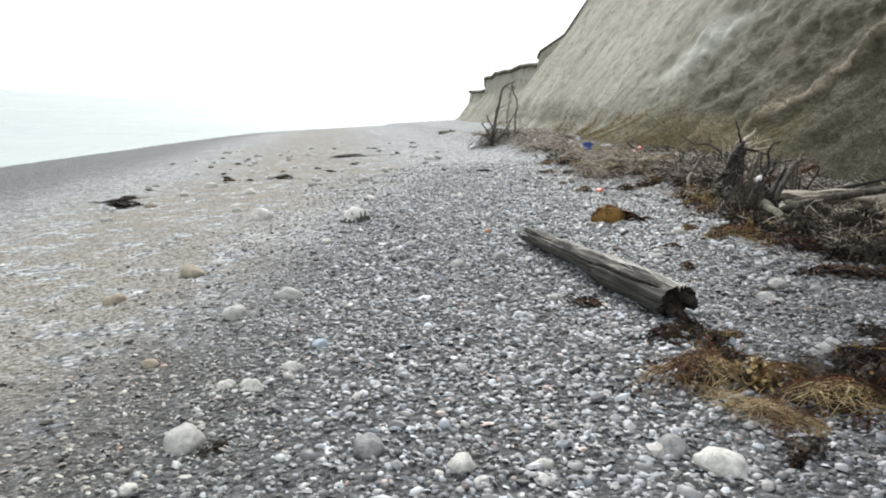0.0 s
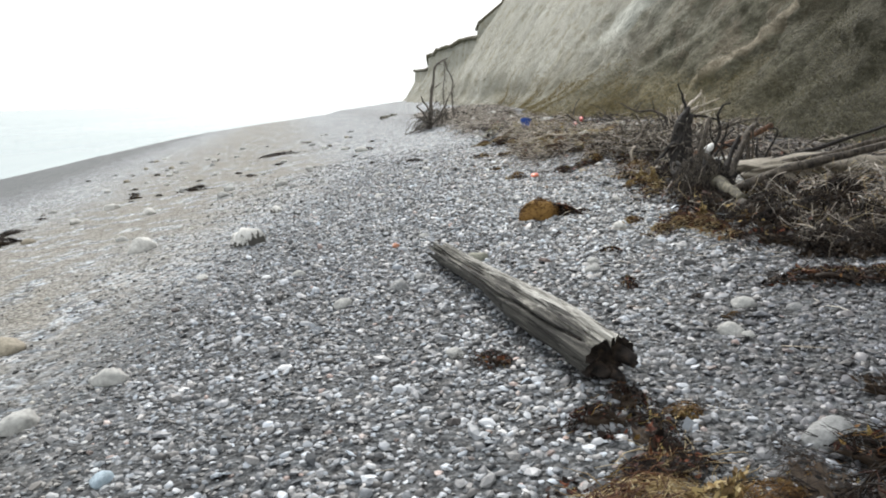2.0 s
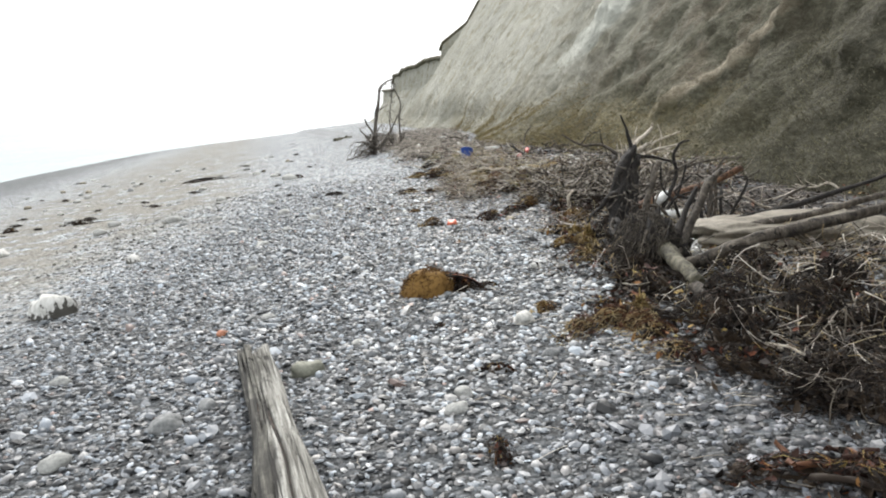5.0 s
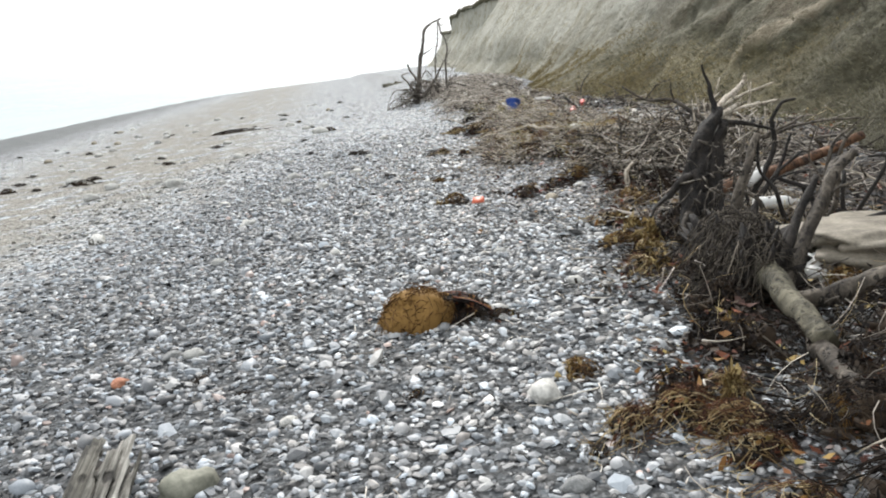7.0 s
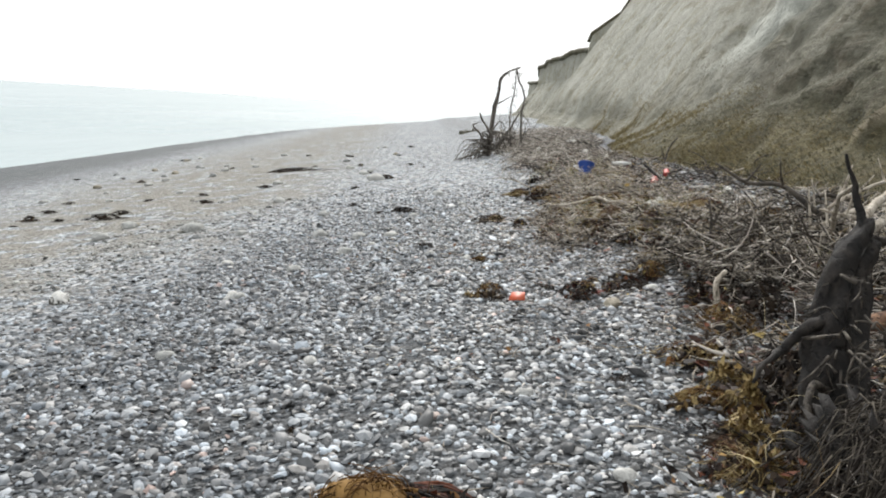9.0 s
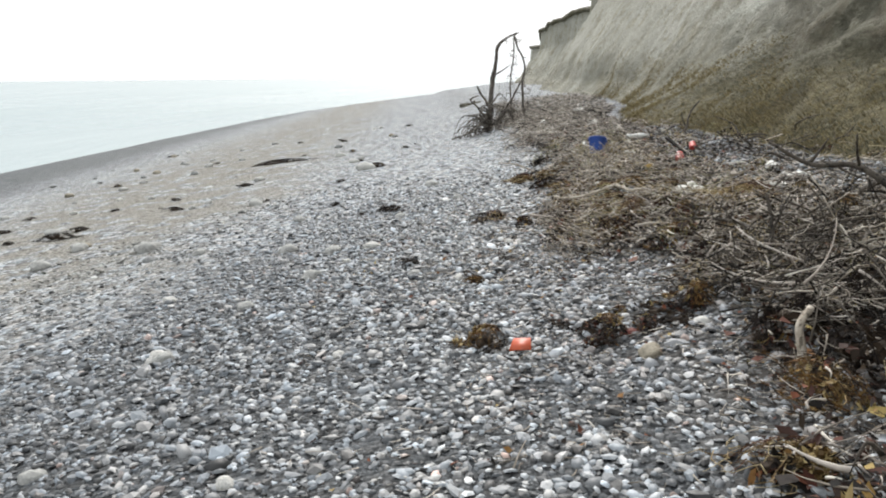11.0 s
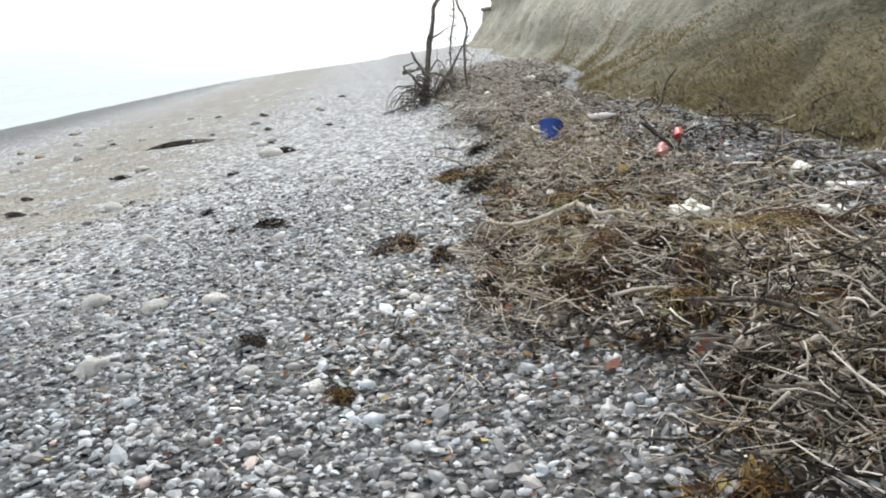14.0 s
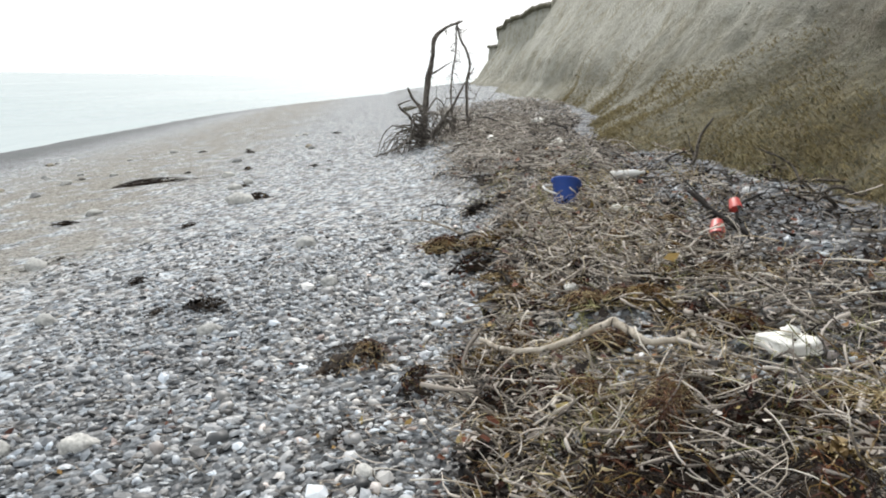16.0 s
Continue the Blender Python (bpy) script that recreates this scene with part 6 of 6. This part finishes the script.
def open_beach(rng, n):
    y = rng.uniform(-3, 14, n)
    x = litter_edge(y) - rng.exponential(0.7, n)
    return x, y


def tufted(rng, n):
    c = 70
    cy = rng.uniform(6.8, 15, c)
    cx = ragged(cy) + rng.gamma(1.8, 0.5, c)
    k = rng.integers(0, c, n)
    return cx[k] + rng.normal(0, 0.075, n), cy[k] + rng.normal(0, 0.075, n)


def heaped(rng, n):
    c = 230
    cy = 1.2 + 15.8 * rng.random(c) ** 1.0
    cx = ragged(cy) + rng.gamma(1.6, 0.55, c) - 0.05
    k = rng.integers(0, c, n)
    return cx[k] + rng.normal(0, 0.1, n), cy[k] + rng.normal(0, 0.1, n)


def flakes(name, count, area, size, lift, material, label, seed):
    """Curled leaf and weed flakes in drifts, in one mesh."""
    rng = np.random.default_rng(seed)
    x, y = area(rng, count)
    n = len(x)
    sz = rng.uniform(*size, n)
    a = rng.uniform(0, 6.28, n)
    u = np.stack([np.cos(a), np.sin(a), rng.normal(0, 0.35, n)], 1)
    w = np.stack([-np.sin(a), np.cos(a), rng.normal(0, 0.35, n)], 1)
    c = np.stack([x, y, beach(x, y) + 0.008 + rng.random(n) ** 2 * lift], 1)
    curl = np.array([0, 0, 1]) * (sz * rng.uniform(0.1, 0.5, n))[:, None]
    s1, s2 = sz[:, None], (sz * rng.uniform(0.35, 0.8, n))[:, None]
    v = np.stack([c - u * s1 + curl, c - w * s2, c + w * s2, c + u * s1 + curl * rng.uniform(0, 1, (n, 1))], 1).reshape(-1, 3)
    f = (np.array([(0, 1, 2), (1, 3, 2)])[None] + (np.arange(n) * 4)[:, None, None]).reshape(-1, 3)
    return tagged(new(name, tri_mesh(name, v, f, material)), label, "seaweed", kind="stuff")


flakes("weed_flakes", 8000, heaped, (0.008, 0.03), 0.1, M_KELP, "dark brown seaweed flakes drifted under the twigs", 21)
flakes("weed_flakes", 6000, heaped, (0.008, 0.028), 0.11, M_WRACK, "rust red and brown seaweed flakes between twigs", 22)
flakes("leaf_flakes", 26000, near_band, (0.005, 0.018), 0.11, M_TWIG, "dry brown leaf flakes between twigs", 23)
strewn("grass_litter", 2600, tufted, (0.08, 0.28), (0.0007, 0.002), 0.13, M_STRAW, "tangled tufts of dry yellow grass on litter", "straw", 3, 5, seed=24, steep=0.55, bendy=1.3)
strewn("grass_litter", 1500, tufted, (0.08, 0.26), (0.0008, 0.0022), 0.14, M_SEDGE, "yellow green grass tufts on the litter", "grass", 3, 5, seed=27, steep=0.7, bendy=1.2)
strewn("fibre_litter", 1600, heaped, (0.05, 0.22), (0.0008, 0.002), 0.12, M_DUSK, "fine dark rootlets and fibres in the litter", "twigs", 3, 5, seed=25, steep=0.5, bendy=1.5)
strewn("twig_litter", 5000, in_band, (0.06, 0.6), (0.002, 0.0065), 0.1, M_TWIG, "dense litter of grey brown twigs below the cliff", "twigs", 3, 4, seed=3, bendy=1.0)
strewn("twig_litter", 3300, near_band, (0.04, 0.5), (0.0018, 0.0075), 0.1, M_TWIG, "dense bed of broken twigs and stalks", "twigs", 3, 5, seed=4, steep=0.35, bendy=1.2)
strewn("reed_litter", 4600, near_band, (0.03, 0.34), (0.0013, 0.0045), 0.15, M_REED, "pale broken reed stalks strewn over twigs", "reeds", 3, 5, seed=5, steep=0.35, bendy=0.9)
strewn("reed_litter", 4400, in_band, (0.08, 0.4), (0.002, 0.0055), 0.12, M_REED, "pale dry reed stalks below the cliff", "reeds", seed=6)
strewn("straw_litter", 1300, near_band, (0.08, 0.3), (0.0015, 0.003), 0.15, M_STRAW, "yellow dry straw strewn over twigs", "straw", 3, 5, seed=7, steep=0.5)
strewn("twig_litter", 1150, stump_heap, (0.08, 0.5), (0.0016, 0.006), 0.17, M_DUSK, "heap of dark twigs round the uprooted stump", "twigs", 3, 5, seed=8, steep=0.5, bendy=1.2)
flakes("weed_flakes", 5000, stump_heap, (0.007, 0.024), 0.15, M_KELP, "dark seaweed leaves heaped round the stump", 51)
flakes("leaf_flakes", 160, stump_heap, (0.008, 0.022), 0.17, M_GOLD, "golden and rust weed leaves round the stump", 52)
flakes("leaf_flakes", 1400, stump_heap, (0.007, 0.022), 0.15, M_WRACK, "mixed rust red weed leaves round the stump", 53)
strewn("twig_litter", 1300, stump_heap, (0.08, 0.45), (0.0012, 0.004), 0.19, M_TWIG, "pale dry twigs over the stump heap", "twigs", 3, 5, seed=56, steep=0.5, bendy=1.1)
strewn("straw_litter", 1200, stump_heap, (0.1, 0.4), (0.001, 0.0024), 0.17, M_STRAW, "yellow straw tangled round the stump", "straw", 3, 5, seed=54, steep=0.5, bendy=1.4)
strewn("weed_litter", 1000, stump_heap, (0.06, 0.25), (0.004, 0.011), 0.1, M_KELP, "dark matted seaweed round the stump", "seaweed", 3, 5, seed=9, steep=0.4)
strewn("weed_litter", 1300, near_band, (0.04, 0.2), (0.002, 0.008), 0.09, M_KELP, "dark brown seaweed shreds between twigs", "seaweed", 3, 5, seed=10)
strewn("weed_litter", 500, near_band, (0.04, 0.14), (0.002, 0.007), 0.1, M_RUST, "rust red seaweed shreds between twigs", "seaweed", 3, 5, seed=11)
strewn("reed_litter", 520, stump_heap, (0.1, 0.5), (0.0018, 0.005), 0.15, M_REED, "pale reed stalks in the stump heap", "reeds", seed=12, steep=0.4)
strewn("twig_litter", 700, open_beach, (0.06, 0.32), (0.0015, 0.004), 0.02, M_REED, "thin dry stalks scattered on shingle", "twigs", seed=13, steep=0.06)



def litter_fringe(rng, n):
    y = rng.uniform(5.5, 12, n)
    x = ragged(y) + 0.1 - rng.exponential(0.6, n)
    ok = vnoise(x * 2.5, y * 2.5, 4.0) + 0.3 * rng.random(n) > 0.55
    return x[ok], y[ok]


def reed_heap(rng, n):
    a, q = rng.uniform(0, 6.28, n), rng.random(n) ** 0.5
    return 4.1 + 0.75 * q * np.cos(a), 7.2 + 1.1 * q * np.sin(a)


def heap_foot(rng, n):
    a, q = rng.uniform(0, 6.28, n), np.sqrt(rng.random(n))
    return 2.82 + 0.5 * q * np.cos(a), 1.08 + 0.42 * q * np.sin(a)


strewn("twig_litter", 420, heap_foot, (0.06, 0.4), (0.0014, 0.005), 0.1, M_DUSK, "dark wet twigs at the foot of the heap, darkened for shade", "twigs", 3, 5, seed=71, steep=0.35, bendy=1.2)
strewn("twig_litter", 130, heap_foot, (0.08, 0.4), (0.0012, 0.0035), 0.13, M_TWIG, "thin pale twigs at the foot of the heap", "twigs", 3, 5, seed=72, steep=0.35, bendy=0.9)
flakes("weed_flakes", 1600, heap_foot, (0.008, 0.026), 0.07, M_KELP, "dark seaweed leaves at the foot of the heap", 73)
strewn("twig_litter", 2600, litter_fringe, (0.03, 0.22), (0.0014, 0.0045), 0.015, M_TWIG, "short brown twigs scattered beside the litter", "twigs", 3, 4, seed=41, steep=0.08, bendy=0.9)
strewn("reed_litter", 1700, litter_fringe, (0.02, 0.14), (0.0014, 0.004), 0.015, M_REED, "short pale stalks scattered beside the litter", "reeds", 3, 4, seed=46, steep=0.08, bendy=0.9)
flakes("weed_flakes", 2200, litter_fringe, (0.008, 0.024), 0.012, M_WRACK, "rust red weed flakes scattered on shingle", 42)
# dark twigs below the pale reeds also stand in for the heap's shade
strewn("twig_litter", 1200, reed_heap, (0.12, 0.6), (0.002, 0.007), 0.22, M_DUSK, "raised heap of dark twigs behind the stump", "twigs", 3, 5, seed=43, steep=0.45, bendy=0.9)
strewn("stick_litter", 110, reed_heap, (0.12, 0.6), (0.003, 0.007), 0.26, M_TWIG, "thick grey sticks heaped behind the stump", "twigs", 6, 6, seed=45, steep=0.4, bendy=0.6)
strewn("reed_litter", 300, reed_heap, (0.1, 0.5), (0.0016, 0.005), 0.29, M_REED, "raised heap of pale reed stalks behind the stump", "reeds", 3, 5, seed=44, steep=0.5, bendy=0.7)
strewn("weed_litter", 900, in_band, (0.05, 0.2), (0.004, 0.012), 0.08, M_KELP, "dark seaweed shreds below the cliff", "seaweed", 3, 5, seed=14)
# dark layer under the pale stalks deepens the shade in the gaps
strewn("twig_litter", 1000, near_band, (0.05, 0.3), (0.002, 0.007), 0.08, M_DUSK, "dark wet twigs under the pale litter, darkened for its shade", "twigs", 3, 4, seed=15, bendy=1.0, steep=0.3)



def far_band(rng, n):
    y = rng.uniform(15, 31, n)
    x = 3.35 + 0.05 * (y - 15) + (toe(y) - 3.3 - 0.05 * (y - 15)) * rng.random(n) ** 0.8
    ok = vnoise(x * 1.2, y * 0.9, 5.0) + 0.45 * rng.random(n) > 0.5
    return x[ok], y[ok]


strewn("twig_litter", 3600, far_band, (0.1, 0.6), (0.003, 0.009), 0.12, M_TWIG, "twig litter strewn along the foot of the far cliff", "twigs", 3, 4, seed=16, bendy=0.9, steep=0.3)
strewn("twig_litter", 600, far_band, (0.08, 0.5), (0.003, 0.009), 0.12, M_DUSK, "dark twigs strewn along the foot of the far cliff", "twigs", 3, 4, seed=17, bendy=0.9, steep=0.3)
# pale stalks added so the far litter looks hazed
strewn("reed_litter", 1800, far_band, (0.08, 0.4), (0.003, 0.007), 0.12, M_REED, "pale reed stalks lightening the far cliff foot as haze", "reeds", 3, 4, seed=19, steep=0.3)
flakes("weed_flakes", 1500, far_band, (0.015, 0.05), 0.08, M_KELP, "dark weed drifted along the foot of the far cliff", 18)


def foot_zone(rng, n):
    y = rng.uniform(4, 25, n)
    x = 4.1 + (toe(y) + 0.1 - 4.1) * rng.random(n)
    ok = vnoise(x * 1.8, y * 1.8, 12.0) + 0.4 * rng.random(n) > 0.55
    return x[ok], y[ok]


strewn("twig_litter", 2000, foot_zone, (0.06, 0.5), (0.002, 0.006), 0.06, M_TWIG, "scattered grey twigs along the cliff foot", "twigs", seed=31)
strewn("twig_litter", 1400, foot_zone, (0.06, 0.4), (0.002, 0.007), 0.06, M_DUSK, "scattered dark twigs along the cliff foot", "twigs", seed=32)
strewn("stick_litter", 330, near_band, (0.06, 0.42), (0.003, 0.008), 0.12, M_REED, "thick pale broken sticks lying on the litter", "twigs", 6, 6, seed=33, steep=0.3, bendy=0.7)
strewn("stick_litter", 520, near_band, (0.08, 0.4), (0.004, 0.009), 0.1, M_DUSK, "thick dark broken sticks lying in the litter", "twigs", 6, 6, seed=36, steep=0.3, bendy=0.7)
flakes("weed_flakes", 2600, heaped, (0.02, 0.05), 0.12, M_WRACK, "large rust red and brown weed leaves in drifts", 37)
strewn("stick_litter", 260, in_band, (0.15, 0.7), (0.005, 0.011), 0.1, M_TWIG, "thick grey broken sticks lying on the litter", "twigs", 6, 6, seed=34, steep=0.3, bendy=0.7)
flakes("weed_flakes", 7000, foot_zone, (0.01, 0.035), 0.05, M_KELP, "dark weed and leaf flakes along the cliff foot", 35)
gx, gy = RNG.uniform(3.9, 6.2, 9000), RNG.uniform(7.5, 17, 9000)
gk = vnoise(gx * 0.9, gy * 0.9, 6.0) + 0.3 * RNG.random(9000) > 0.55
shingle("shingle", np.stack([gx[gk], gy[gk]], 1), np.exp(RNG.normal(math.log(0.018), 0.4, int(gk.sum()))), "grey shingle showing behind the driftwood litter", True)

# ---- grass on the cliff ----


def cliff_grass(name, tufts, lo, hi, ylo, yhi, length, material, label, seed, cover):
    rng = np.random.default_rng(seed)
    out, faces, n = [], [], 0
    ys, k = np.asarray(CLIFF_Y), 0
    yy = rng.uniform(ylo, yhi, tufts)
    rise = lo + (hi - lo) * rng.random(tufts) ** (1.0 if hi > 2 else 1.9) * (0.45 + 1.1 * vnoise(yy * 0.6, 0 * yy, seed + 3.0))
    fade = smooth(yy, ylo, ylo + 3) * (1 - smooth(yy, yhi - 7, yhi)) * (1 - 0.6 * smooth(rise, lo + 0.5 * (hi - lo), hi))
    keep = fbm(yy * 0.8, rise * 0.8, 3, seed) + 0.25 * rng.random(tufts) - 0.35 * (1 - fade) > cover
    yy, rise = yy[keep], rise[keep]
    row = np.clip(np.searchsorted(ys, yy), 1, len(ys) - 1)
    col = CLIFF_GRID[row][:, :CLIFF_N]
    base_z = col[:, 0, 2] + 0.25
    j = np.array([np.searchsorted(c[:, 2], z) for c, z in zip(col, base_z + rise)]).clip(1, CLIFF_N - 2)
    at = col[np.arange(len(j)), j]
    slope = col[np.arange(len(j)), j + 1] - col[np.arange(len(j)), j - 1]
    slope /= np.linalg.norm(slope, axis=1)[:, None]
    outw = np.stack([-slope[:, 2], 0 * slope[:, 0], slope[:, 0]], 1)
    b = 8
    at, outw, slope = np.repeat(at, b, 0), np.repeat(outw, b, 0), np.repeat(slope, b, 0)
    at = at + slope * rng.normal(0, 0.13, (len(at), 1)) + np.array([0, 1, 0]) * rng.normal(0, 0.16, (len(at), 1)) - outw * 0.02
    m = len(at)
    ln = rng.uniform(*length, m)[:, None]
    way = outw * rng.uniform(0.3, 0.9, (m, 1)) + np.array([0, 1, 0]) * rng.normal(0, 0.45, (m, 1)) - slope * rng.uniform(0.0, 0.7, (m, 1))
    mid = at + way * ln * 0.5 + (0, 0, 0.02)
    tip = at + way * ln * 0.85 - np.array([0, 0, 1]) * ln * rng.uniform(0.15, 0.6, (m, 1))
    wide = np.array([0, 1, 0]) * rng.uniform(0.0016, 0.0036, (m, 1)) + slope * rng.normal(0, 0.003, (m, 1))
    v = np.stack([at - wide, at + wide, mid + wide * 0.8, mid - wide * 0.8, tip], 1).reshape(-1, 3)
    f = (np.array([(0, 1, 2), (0, 2, 3), (3, 2, 4)])[None] + (np.arange(m) * 5)[:, None, None]).reshape(-1, 3)
    return tagged(new(name, tri_mesh(name, v, f, material, False)), label, "grass", kind="stuff")


cliff_grass("cliff_grass", 6000, 0.0, 2.0, -5, 20, (0.03, 0.1), M_GRASS, "short dull olive grass on the clay cliff", 61, 0.5)
cliff_grass("cliff_grass", 8000, 0.0, 1.1, 8, 30, (0.04, 0.12), M_OCHRE, "ochre dry grass along the cliff foot", 62, 0.5)
cliff_grass("cliff_grass", 3000, 0.0, 1.6, -2, 15, (0.04, 0.12), M_GRASS, "brown dry grass on the lower cliff", 63, 0.52)
